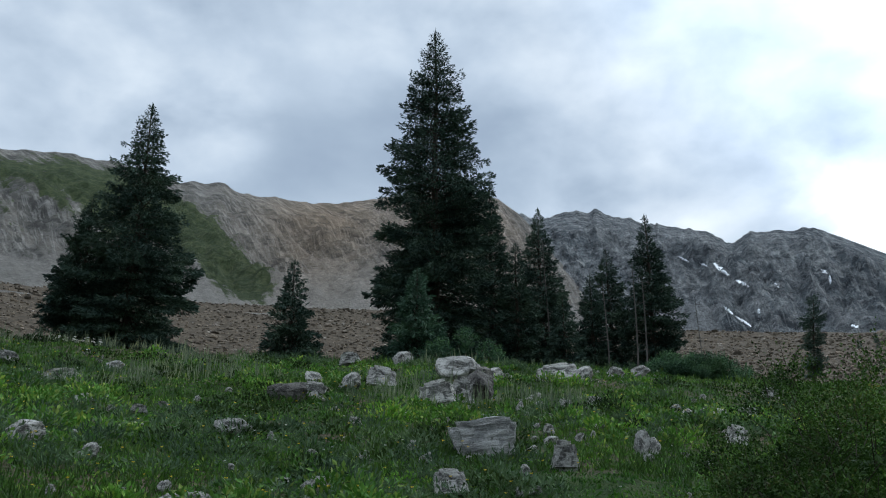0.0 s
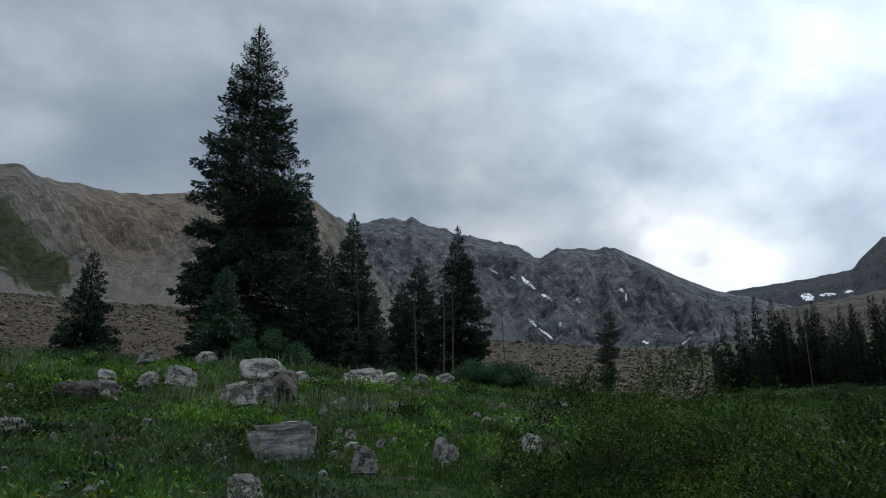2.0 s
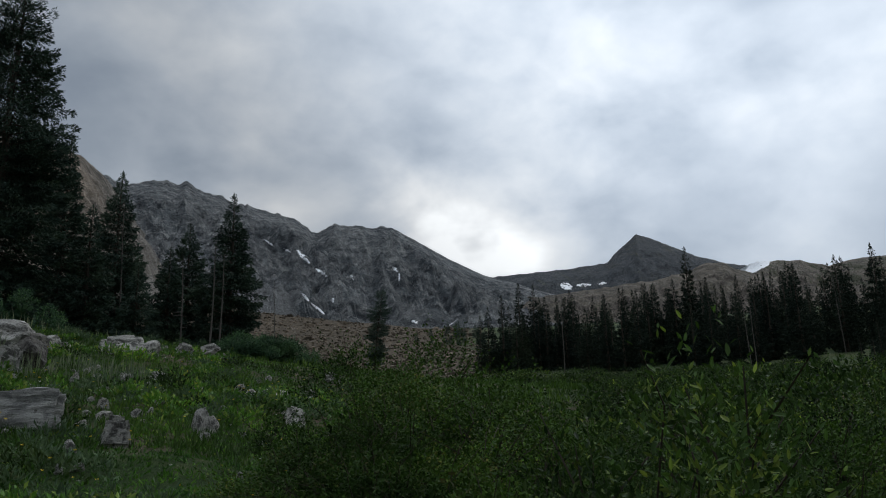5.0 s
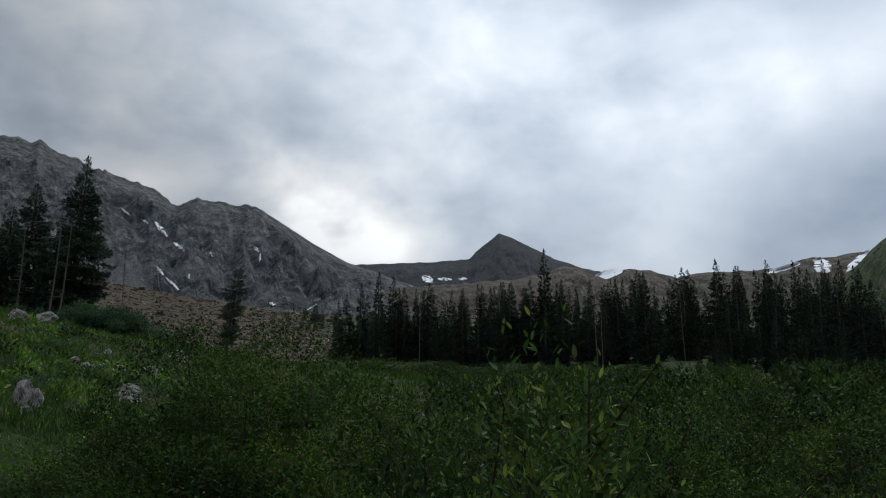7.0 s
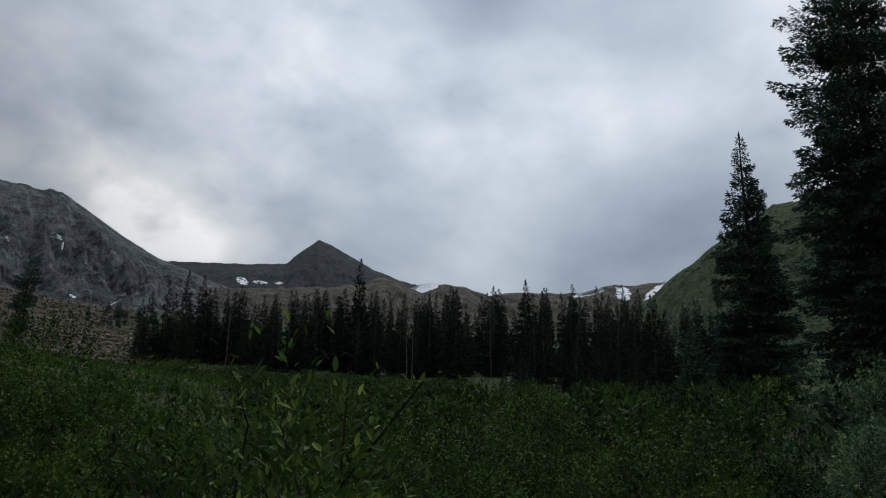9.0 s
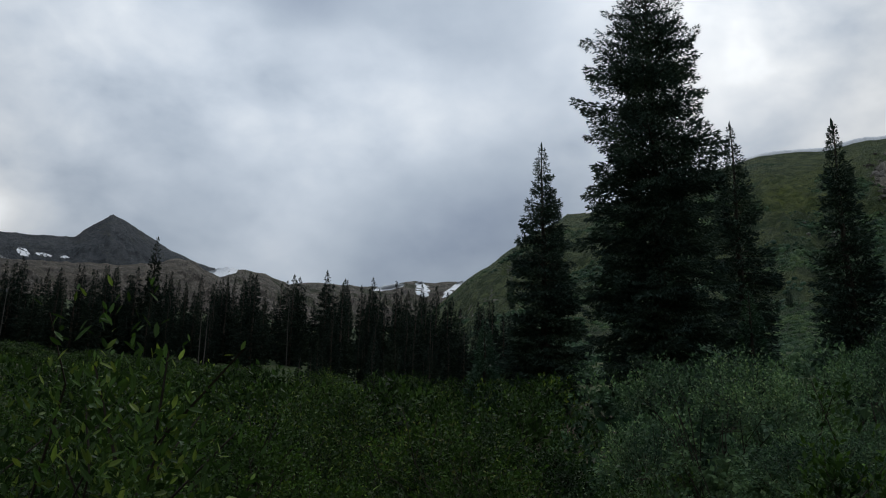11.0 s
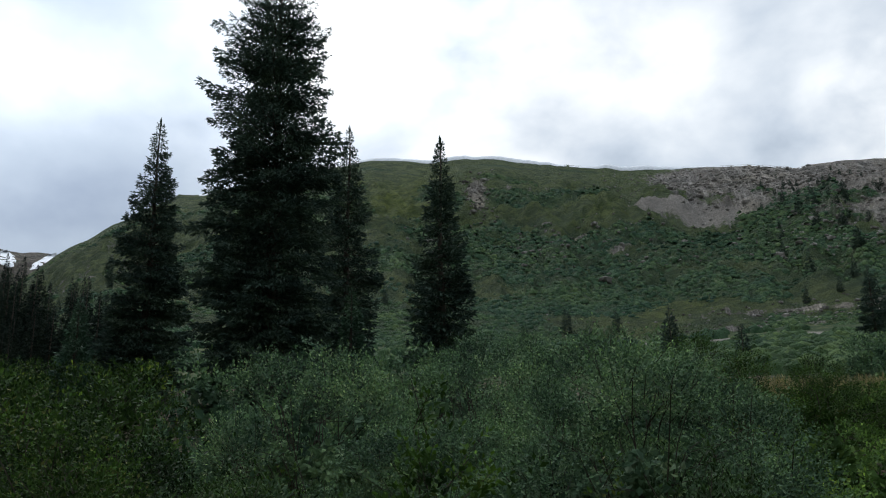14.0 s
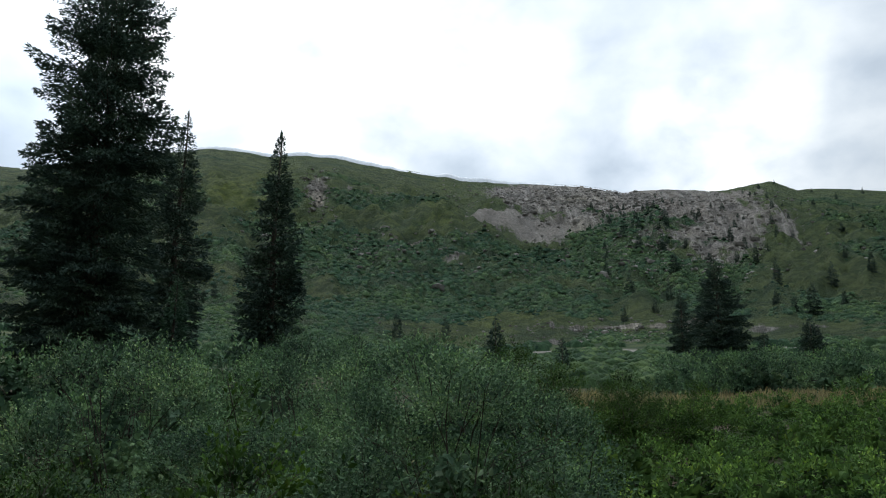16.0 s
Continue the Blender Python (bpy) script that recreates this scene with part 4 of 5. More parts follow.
# ---- the forest across the valley ----
def forest():
    rng = rng_of(77)
    kinds = []
    for k in range(6):
        t = spruce(10.0, (1.25, 1.4, 1.15, 1.4, 1.2, 1.35)[k], 80 + k, 0.06, twig=1.75, full=(1.2, 1.35, 1.15, 1.5, 1.25, 1.6)[k], wood=False, mat=M_NEEDLE_SHADED, label="dark spruce standing in a dense forest")
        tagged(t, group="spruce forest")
        kinds.append(t)
    spots = []
    # the trees that top the rest: azimuth, distance, rise of the tip
    for az, r, tip in ((31.4, 80, 15.8), (32.3, 85, 15.6), (30.3, 80, 15.1), (29.4, 80, 14.4), (28.9, 82, 13.9), (36.7, 85, 14.8), (39.3, 85, 15.2), (41.9, 80, 17.2), (43.9, 90, 14.5),
                       (48.0, 70, 15.4), (49.6, 95, 15.1), (52.3, 100, 15.3), (53.7, 105, 15.5), (55.3, 110, 15.7), (54.6, 110, 15.2), (46.3, 95, 14.6)):
        spots.append((az, r, tall_to(az, r, tip)))
    for _ in range(212):
        az = rng.uniform(29.6, 64)
        r = rng.uniform(72, 115) if az < 52 else rng.uniform(60, 120)
        top = np.interp(az, [29, 33, 45, 52, 58, 64], [13.5, 14.6, 14.8, 15.5, 15.2, 13.6]) + rng.uniform(-1.7, 0.6)
        if az > 54 and rng.random() < 0.35:
            top -= 1.6
        spots.append((az, r, tall_to(az, r, top)))
    for _ in range(46):
        az = rng.uniform(51, 65)
        r = rng.uniform(42, 66)
        spots.append((az, r, rng.uniform(1.6, 4.2)))
    for n, (az, r, h) in enumerate(spots):
        p = spot(az, r)
        s = max(h, 1.5) / 10.0
        m = pose(p.x, p.y, p.z - 0.1, 0, 0, rng.uniform(0, 360)) @ Matrix.Diagonal((s * 0.85 + 0.1, s * 0.85 + 0.1, s, 1))
        t = kinds[n] if n < 6 else copy_thing(kinds[n % 6], Matrix())
        t.matrix_world = m


def hillside_spruces():
    """The thin scatter of small spruces on the green hillside and below the grey wall."""
    rng = rng_of(79)
    protos = []
    for k in range(4):
        t = spruce(10.0, (1.5, 1.8, 1.4, 1.6)[k], 90 + k, 0.08, twig=2.4, full=(1.5, 1.8, 2.0, 1.3)[k], wood=False)
        crown = next(c for c in t.children if c.name.startswith("crown"))
        V = np.array([tuple(v.co) for v in crown.data.vertices])
        F = np.array([tuple(p.vertices) for p in crown.data.polygons])
        protos.append((V, F))
        for ob in (*t.children, t):
            bpy.data.objects.remove(ob)
    pieces = []

    def put(p, s, wide):
        V, F = protos[len(pieces) % 4]
        a = rng.uniform(0, 6.28)
        c, sn = math.cos(a) * s * wide, math.sin(a) * s * wide
        pieces.append((np.stack([c * V[:, 0] - sn * V[:, 1] + p.x, sn * V[:, 0] + c * V[:, 1] + p.y, s * V[:, 2] + p.z - 0.3], -1), F))

    for n in range(150):
        if n < 120:
            az, u = (rng.normal(107.5, 2.2), rng.uniform(0.3, 0.8)) if n < 45 else (rng.uniform(105, 123), rng.uniform(0.08, 0.97))
        elif n < 134:
            az, u = rng.uniform(60, 100), rng.uniform(0.02, 0.2)
        else:
            az, u = rng.uniform(60.5, 68), rng.uniform(0.05, 0.5)
        put(GREEN.at(az, u), rng.uniform(0.22, 0.62) * (1.15 - 0.4 * u), 1.25)
    for n in range(14):
        put(spot(rng.uniform(24.6, 29.5), rng.uniform(190, 240)), rng.uniform(0.25, 0.5), 1.2)
    me = fast_mesh("hillside_spruces", *joined(pieces), M_NEEDLE)
    tagged(new("hillside_spruces", me), "small dark spruces scattered over the green hillside", "spruce trees", kind="stuff")


forest()
hillside_spruces()


# ---- rocks ----
def rock_mesh(name, seed, mat, detail=3):
    """A weathered block, about 1 across: noise for lumps, cutting planes for faces."""
    rng = rng_of(seed)
    bm = bmesh.new()
    bmesh.ops.create_icosphere(bm, subdivisions=detail, radius=0.5)
    cuts = [(Vector(rng.normal(size=3)).normalized(), rng.uniform(0.2, 0.36)) for _ in range(11)]
    for v in bm.verts:
        for n, d in cuts:
            over = v.co.dot(n) - d
            if over > 0:
                v.co -= n * over * 0.92
        v.co += v.co.normalized() * (0.07 * noise.noise(v.co * 3.1 + Vector((seed, 0, 0))) + 0.03 * noise.noise(v.co * 9 + Vector((0, seed, 0))))
    me = bpy.data.meshes.new(name)
    bm.to_mesh(me)
    bm.free()
    size = np.array([tuple(v.co) for v in me.vertices])
    lo, hi = size.min(0), size.max(0)
    for v in me.vertices:
        v.co = Vector(((v.co.x - (lo[0] + hi[0]) / 2) / (hi[0] - lo[0]), (v.co.y - (lo[1] + hi[1]) / 2) / (hi[1] - lo[1]), (v.co.z - lo[2]) / (hi[2] - lo[2])))
    for p in me.polygons:
        p.use_smooth = False
    me.materials.append(mat)
    return me


def slab_mesh(name, seed, mat, taper=0.8):
    """A slab of rock with flat, slightly skewed faces, worn edges and a rough surface."""
    rng = rng_of(seed)
    bm = bmesh.new()
    bmesh.ops.create_cube(bm, size=1.0)
    for v in bm.verts:
        v.co += Vector(rng.uniform(-0.13, 0.13, 3))
        if v.co.z > 0:
            v.co.x, v.co.y = v.co.x * taper, v.co.y * taper
    bmesh.ops.bevel(bm, geom=bm.edges[:], offset=0.12, segments=2, affect="EDGES")
    bmesh.ops.triangulate(bm, faces=bm.faces[:])
    for _ in range(4):
        long_edges = [e for e in bm.edges if e.calc_length() > 0.09]
        bmesh.ops.subdivide_edges(bm, edges=long_edges, cuts=1)
        bmesh.ops.triangulate(bm, faces=bm.faces[:])
    for v in bm.verts:
        q = v.co * 2.2 + Vector((seed, 0, 0))
        layer = noise.noise(Vector((q.x * 0.5, q.y * 0.5, q.z * 4 + q.x)))
        v.co += v.co.normalized() * (0.07 * noise.noise(q) + 0.03 * layer + 0.025 * noise.noise(q * 4))
    me = bpy.data.meshes.new(name)
    bm.to_mesh(me)
    bm.free()
    pts = np.array([tuple(v.co) for v in me.vertices])
    lo, hi = pts.min(0), pts.max(0)
    for v in me.vertices:
        v.co = Vector(((v.co.x - (lo[0] + hi[0]) / 2) / (hi[0] - lo[0]), (v.co.y - (lo[1] + hi[1]) / 2) / (hi[1] - lo[1]), (v.co.z - lo[2]) / (hi[2] - lo[2])))
    me.materials.append(mat)
    return me


def lay_rock(me, az, r, wide, high, label, deep=0.8, roll=0.0):
    p = spot(az, r)
    ob = new("rock", me)
    ob.matrix_world = pose(p.x, p.y, p.z - high * 0.22, 0, roll, -az) @ Matrix.Diagonal((wide, wide * deep, high * 1.25, 1))
    return tagged(ob, label, "rock", "meadow rocks")


PALE = [rock_mesh("rock", 100 + k, M_ROCK, 4) if k % 2 else slab_mesh("rock", 110 + k, M_ROCK, 0.7) for k in range(6)]
lay_rock(slab_mesh("rock", 133, M_GNEISS, 1.12), 2.8, 9.4, 0.7, 0.36, "large banded grey boulder lying in the grass", 0.75, -5)
DARK = [rock_mesh("rock", 130 + k, M_ROCK_DARK, 4) for k in range(3)]
for k, row in enumerate(((-0.1, 13.7, 0.64, 0.36), (1.1, 17.0, 0.95, 0.45), (0.9, 14.0, 0.42, 0.42), (3.4, 18.2, 0.36, 0.24), (-3.7, 16.2, 0.6, 0.34), (-5.6, 15.2, 0.46, 0.27),
                         (-8.0, 13.8, 0.5, 0.26), (-8.0, 16.5, 0.36, 0.2), (-5.6, 20.6, 0.52, 0.3), (-2.4, 22.5, 0.52, 0.32), (7.4, 18.9, 1.0, 0.36), (8.6, 18.7, 0.5, 0.36),
                         (10.6, 20.0, 0.42, 0.28), (12.4, 20.8, 0.44, 0.24), (7.5, 9.0, 0.28, 0.28), (12.4, 10.0, 0.2, 0.28), (17.5, 11.7, 0.3, 0.22), (16.4, 14.3, 0.3, 0.19),
                         (18.3, 14.9, 0.32, 0.17), (-12.5, 10.1, 0.42, 0.16), (-22.4, 14.8, 0.6, 0.2), (-24.0, 9.2, 0.34, 0.21))):
    lay_rock(PALE[k % 6], *row, "pale lichened granite rock half sunk in the meadow", 0.75, (-12, 8, 20, -6, 3)[k % 5])
for k, row in enumerate(((-7.5, 7.6, 0.27, 0.18), (0.7, 7.7, 0.31, 0.19), (-15.4, 7.3, 0.55, 0.13), (-1.8, 9.4, 0.13, 0.12), (-21.0, 12.2, 0.22, 0.12), (6.6, 11.2, 0.15, 0.13),
                         (6.7, 10.4, 0.19, 0.11), (9.5, 14.6, 0.26, 0.13), (-20.6, 8.6, 0.2, 0.15), (-25.5, 17.0, 0.4, 0.18), (-19.5, 17.6, 0.34, 0.16), (-18.0, 11.7, 0.22, 0.11),
                         (7.7, 13.7, 0.18, 0.13), (-5.2, 11.1, 0.18, 0.1), (-16.3, 7.7, 0.15, 0.1), (19.6, 19.5, 0.4, 0.2), (12.9, 10.2, 0.16, 0.2))):
    lay_rock(PALE[(k + 3) % 6], *row, "small pale stone lying among grass and herbs", 0.8, (10, -8, 4)[k % 3])
for k, row in enumerate(((2.2, 14.8, 0.5, 0.5), (-9.6, 13.5, 0.58, 0.3), (2.6, 16.8, 0.5, 0.34))):
    lay_rock(DARK[k], *row, "dark weathered rock in a cluster of boulders", 0.8, 10)


def scatter_stones():
    rng = rng_of(5)
    small = [rock_mesh("rock", 150 + k, M_ROCK, 2) for k in range(5)]
    for n in range(170):
        if n < 70:
            az, r = rng.normal(6.0, 3.2), rng.uniform(9, 16)
        else:
            az, r = rng.uniform(-28, 24), rng.uniform(6.5, 21)
        w = rng.uniform(0.04, 0.14) * (1.4 if r > 14 else 1)
        lay_rock(small[n % 5], az, r, w, w * rng.uniform(0.45, 0.9), "small pale stone on bare soil among herbs", 0.85, rng.uniform(-20, 20))


scatter_stones()


def talus():
    """The field of broken brown rock below the scree slopes."""
    rng = rng_of(9)
    protos = []
    for k in range(6):
        me = rock_mesh("talus_proto", 170 + k, M_TALUS, 1)
        V = np.array([tuple(v.co) for v in me.vertices]) - np.array([[0, 0, 0.35]])
        protos.append((V, np.array([tuple(p.vertices) for p in me.polygons])))
        bpy.data.meshes.remove(me)
    pieces = []
    for n in range(21000):
        r = 55 * (275 / 55) ** rng.random() ** 0.8
        az = rng.uniform(-31, 29)
        if az > 20 and r < 70:
            continue
        V, F = protos[n % 6]
        s = rng.uniform(0.2, 0.7) * (0.35 + r / 200) * (2.2 if rng.random() < 0.03 else 1.0)
        a = rng.uniform(0, 6.28)
        c, sn = math.cos(a), math.sin(a)
        W = V * np.array([[s, s * rng.uniform(0.6, 1), s * rng.uniform(0.35, 0.8)]])
        x, y = r * math.sin(az * DEG), r * math.cos(az * DEG)
        W = np.stack([c * W[:, 0] - sn * W[:, 1] + x, sn * W[:, 0] + c * W[:, 1] + y, W[:, 2]], -1)
        pieces.append((W, F, x, y))
    H = ground_h(np.array([p[2] for p in pieces]), np.array([p[3] for p in pieces]))
    done = [(W + np.array([[0, 0, h]]), F) for (W, F, _, _), h in zip(pieces, H)]
    tagged(new("talus_field", fast_mesh("talus_field", *joined(done), M_TALUS)), "field of broken brown talus blocks below the scree", "rock field", kind="stuff")


talus()


# ---- willows ----
def domes(P, wide, high, rng, slope=None):
    """Low rounded lumps of foliage with uneven rims, eighteen triangles each."""
    n = len(P)
    a = np.arange(6) * math.pi / 3
    turn = rng.uniform(0, 6.28, (n, 1))
    ca, sa = np.cos(a[None] + turn), np.sin(a[None] + turn)
    w, h = wide[:, None], high[:, None]
    rows = []
    for f, up in ((1.0, -0.35), (0.78, 0.62)):
        q = w * f * rng.uniform(0.72, 1.2, (n, 6))
        rows.append(np.stack([P[:, :1] + q * ca, P[:, 1:2] + q * sa, P[:, 2:] + h * up * rng.uniform(0.7, 1.25, (n, 6))], -1))
    top = P + np.stack([rng.normal(0, 0.2, n) * wide, rng.normal(0, 0.2, n) * wide, high], -1)
    V = np.concatenate([rows[0], rows[1], top[:, None]], 1)
    if slope is not None:
        V[:, :, 2] += ((V[:, :, :2] - P[:, None, :2]) * slope[:, None, :]).sum(-1)
    V = V.reshape(-1, 3)
    F = []
    for k in range(6):
        m = (k + 1) % 6
        F += [(k, m, 6 + m), (k, 6 + m, 6 + k), (6 + k, 6 + m, 12)]
    F = (np.array(F)[None] + (np.arange(n) * 13)[:, None, None]).reshape(-1, 3)
    return V, F


def willow(height, radius, seed, shoots, per, leaf, mat, name="willow_bush", label="", wisp=0.0, fine=True, slim=0.27, core=0.62, oval=False):
    """A willow shrub: bent stems that carry leafy shoots over a rounded, uneven crown."""
    rng = rng_of(seed)
    thing = new(name)
    lobes = int(6 + 4 * radius) if fine else 7
    turn = np.arange(lobes) * 2.4 + rng.uniform(0, 0.6, lobes)
    rise = (np.arange(lobes) + 0.5) / lobes
    flat = np.sqrt(1 - rise * rise)
    heart = np.stack([np.cos(turn) * flat * radius, np.sin(turn) * flat * radius, rise * height], -1) * rng.uniform(0.58, 0.86, (lobes, 1))
    bulk = radius * rng.uniform(0.3, 0.46, lobes)
    pick = rng.integers(0, lobes, shoots)
    out = rng.normal(size=(shoots, 3)) + heart[pick] / np.array([[radius, radius, height]]) * 1.0 + np.array([[0, 0, 0.45]])
    out /= np.linalg.norm(out, axis=1)[:, None]
    out[:, 2] = np.where(out[:, 2] < -0.15, -0.4 * out[:, 2], out[:, 2])
    centre = heart[pick] + out * (bulk[pick] * rng.uniform(0.7, 1.08, shoots))[:, None]
    centre *= np.array([[0.95 * radius / np.percentile(np.abs(centre[:, :2]), 96)] * 2 + [0.74 * height / np.percentile(centre[:, 2], 97)]])
    centre[:, 2] = np.clip(centre[:, 2] + wisp * height * rng.random(shoots) ** 7, 0.05 * height, None)
    way = out * 0.85 + rng.normal(0, 0.2, (shoots, 3)) + np.array([[0, 0, 0.5]])
    way /= np.linalg.norm(way, axis=1)[:, None]
    span = np.minimum(0.15, 0.15 * height) * rng.uniform(0.6, 1.3, shoots)
    wood = []
    for k in range(0, shoots, max(4, shoots // 32)):
        foot = np.array([rng.normal(0, 0.1 * radius), rng.normal(0, 0.1 * radius), 0])
        c = centre[k] - way[k] * span[k]
        mid = foot * 0.45 + c * 0.55 + np.array([0, 0, 0.14 * height]) + rng.normal(0, 0.04, 3)
        wood.append(tube(np.stack([foot, mid, c, centre[k]]), np.array([0.009, 0.005, 0.003, 0.0015]) * (0.5 + 0.2 * height) * (0.5 if wisp > 0.2 else 1.0), 3))
    if fine:
        for k in range(shoots):
            if k % 16 == 1:
                wood.append(tube(np.stack([centre[k] - way[k] * span[k] * 1.5, centre[k]]), np.array([0.004, 0.002]), 3))
    t = np.tile(np.linspace(0.0, 1.0, per), shoots)
    own = np.repeat(np.arange(shoots), per)
    R = centre[own] - way[own] * (span[own] * (1 - t))[:, None] + rng.normal(0, 0.012, (len(t), 3))
    spin = np.arange(len(t)) * 2.4 + own
    a1 = np.cross(way, np.array([[0.3, 0.9, 0.1]]))
    a1 /= np.linalg.norm(a1, axis=1)[:, None]
    a2 = np.cross(way, a1)
    W = way[own] * (0.55 + 0.5 * t)[:, None] + a1[own] * np.cos(spin)[:, None] * 0.8 + a2[own] * np.sin(spin)[:, None] * 0.8 + rng.normal(0, 0.2, (len(t), 3))
    L = leaf * rng.uniform(0.7, 1.2, len(t)) * (1.1 - 0.35 * t)
    young = t ** 2 * rng.uniform(0.3, 1.0, len(t))
    R[:, 2] = np.maximum(R[:, 2], 0.03)
    tagged(part("wood", fast_mesh("wood", *joined(wood), M_STEM), thing), kind="stuff")
    part("foliage", fast_mesh("foliage", *blades(R, W, L, L * slim, rng, np.array([0.25]) if oval else 0.25, way[own]), mat, attrs=[("young", "FLOAT", np.repeat(young, 6 if oval else 4))]), thing)
    if core:
        n = 2800 if fine else 340
        fit = np.array([[0.95 * radius / (1.1 * radius)] * 2 + [0.74 * height / (1.1 * height)]])
        lobe = rng.integers(0, lobes, n)
        d = rng.normal(size=(n, 3))
        d /= np.linalg.norm(d, axis=1)[:, None]
        P = (heart[lobe] * core * 1.25 + d * (bulk[lobe] * rng.uniform(0.1, 0.7, n))[:, None]) * fit
        P[:, 2] = np.maximum(P[:, 2], 0.05)
        Q = (1.9 if fine else 2.2) * leaf * rng.uniform(0.8, 1.3, n)
        part("inner_foliage", fast_mesh("inner_foliage", *blades(P, rng.normal(size=(n, 3)), Q, Q * 0.38, rng, 0.3), mat), thing)
    return tagged(thing, label, "shrub")


TOP_AZ = [15, 18, 21, 24, 27, 32, 40, 50, 57, 65, 70, 75, 80, 88, 97, 104, 108, 112, 126]
TOP_EL = [4.0, 6.0, 9.0, 11.4, 10.6, 9.8, 10.2, 10.2, 10.0, 10.4, 11.9, 13.2, 13.8, 13.2, 11.8, 10.2, 9.0, 6.2, 6.2]


def willow_thicket():
    rng = rng_of(21)
    bright = [willow(1.7, 0.85, 200 + k, 1150, 8, 0.033, M_WILLOW, label="leafy bright green willow bush with thin brown stems", wisp=0.16, oval=True, slim=0.17) for k in range(4)]
    mid = [willow(2.2, 1.25, 210 + k, 1700, 8, 0.04, M_WILLOW, label="green willow bush in a dense thicket", wisp=0.1) for k in range(3)]
    grey = [willow(2.5, 1.35, 220 + k, 2600, 8, 0.04, M_SAGE, label="grey-green willow bush with silvery leaves", wisp=0.06) for k in range(3)]
    dusk = [willow(2.2, 1.1, 230 + k, 1400, 8, 0.034, M_DUSK, label="dark brownish willow bush with sparse leaves", wisp=0.12) for k in range(3)]
    wispy = [willow(1.6, 0.6, 235 + k, 170, 9, 0.046, M_DUSK, label="thin wispy willow bush with many bare twigs", wisp=0.22, core=0.5) for k in range(2)]
    sprig = [willow(1.7, 0.42, 238 + k, 70, 12, 0.028, M_WILLOW, label="slender green willow shoots rising from the thicket", wisp=0.12, core=0, oval=True, slim=0.17) for k in range(2)]
    herbs = [willow(0.95, 0.6, 240 + k, 170, 11, 0.036, M_SHRUBLET, name="leafy_shrub", label="low bright green leafy shrub", fine=False) for k in range(3)]
    low_herbs = [willow(0.8, 0.75, 245 + k, 90, 8, 0.06, M_SHRUBLET, name="leafy_shrub", label="low bright green leafy shrub", fine=False) for k in range(2)]
    mound = [willow(1.0, 0.95, 248 + k, 520, 8, 0.055, M_MOUND, label="dense rounded blue-green shrub at the meadow's edge", fine=False) for k in range(2)]
    far_green = [willow(1.8, 1.6, 250 + k, 280, 7, 0.085, M_WILLOW, label="green willow bush in the far thicket", fine=False, slim=0.27) for k in range(2)]
    far_grey = [willow(1.8, 1.6, 260 + k, 280, 7, 0.085, M_SAGE, label="grey-green willow bush in the far thicket", fine=False, slim=0.27) for k in range(2)]
    used = set()
    taken = []

    def set_bush(kinds, az, r, high, full):
        p = spot(az, r)
        proto = kinds[int(rng.integers(0, len(kinds)))]
        b = proto if proto not in used else copy_thing(proto, Matrix())
        used.add(proto)
        s = high / full * 1.2
        w = 0.45 + 0.55 * s
        b.matrix_world = pose(p.x, p.y, p.z - 0.06, 0, 0, rng.uniform(0, 360)) @ Matrix.Diagonal((w, w, s, 1))
        taken.append((p.x, p.y))

    def free(az, r, gap):
        x, y = r * math.sin(az * DEG), r * math.cos(az * DEG)
        return all((x - a) ** 2 + (y - b) ** 2 > gap * gap for a, b in taken)

    def room(az, r, el):
        return EYE_Z + r * math.tan(el * DEG) - spot(az, r).z

    def zone(kinds, az0, az1, r0, r1, gap, tries, tops, low, high, cap, full):
        """Bushes strewn over a stretch of ground, each as tall as the thicket's outline lets it."""
        for _ in range(tries):
            az, r = rng.uniform(az0, az1), rng.uniform(r0, r1)
            if free(az, r, gap):
                h = min(room(az, r, float(np.interp(az, *tops))), cap) * rng.uniform(low, high)
                if h > 0.35:
                    set_bush(kinds, az, r, h, full)

    outline = (TOP_AZ, TOP_EL)
    tall = ([18, 21, 24, 30, 37], [8.5, 12.5, 14.6, 13.6, 12.2])
    front = ([16, 22, 27, 36, 50, 60, 70, 80, 95], [2.0, 3.5, 5.6, 7.6, 7.2, 6.8, 6.2, 5.6, 5.0])
    zone(bright, 28, 76, 2.7, 4.8, 0.8, 700, front, 0.35, 1.15, 2.2, 1.7)
    zone(bright, 18, 29, 3.4, 4.6, 0.8, 60, front, 0.7, 1.0, 1.2, 1.7)
    zone(bright, 72, 97, 3.6, 5.6, 0.75, 200, front, 0.6, 1.1, 1.3, 1.7)
    zone(wispy, 74, 97, 3.6, 5.6, 0.5, 14, front, 0.8, 1.2, 1.3, 1.6)
    zone(herbs, 72, 98, 2.6, 4.4, 0.55, 160, front, 0.5, 0.9, 0.7, 0.95)
    zone(dusk, 20, 37, 4.8, 7.6, 0.62, 300, tall, 0.6, 1.02, 2.6, 2.2)
    zone(wispy, 21, 34, 4.8, 6.8, 0.5, 50, outline, 0.85, 1.08, 2.0, 1.6)
    zone(dusk, 36, 66, 4.4, 6.6, 1.0, 160, outline, 0.55, 1.0, 2.0, 2.2)
    zone(mid, 34, 64, 5.4, 10, 1.4, 260, outline, 0.4, 1.1, 2.2, 2.2)
    zone(grey, 63, 97, 6.4, 9.6, 1.45, 360, outline, 0.58, 1.05, 2.7, 2.5)
    zone(grey, 84, 98, 9.8, 13.5, 1.5, 100, outline, 0.85, 1.0, 2.6, 2.5)
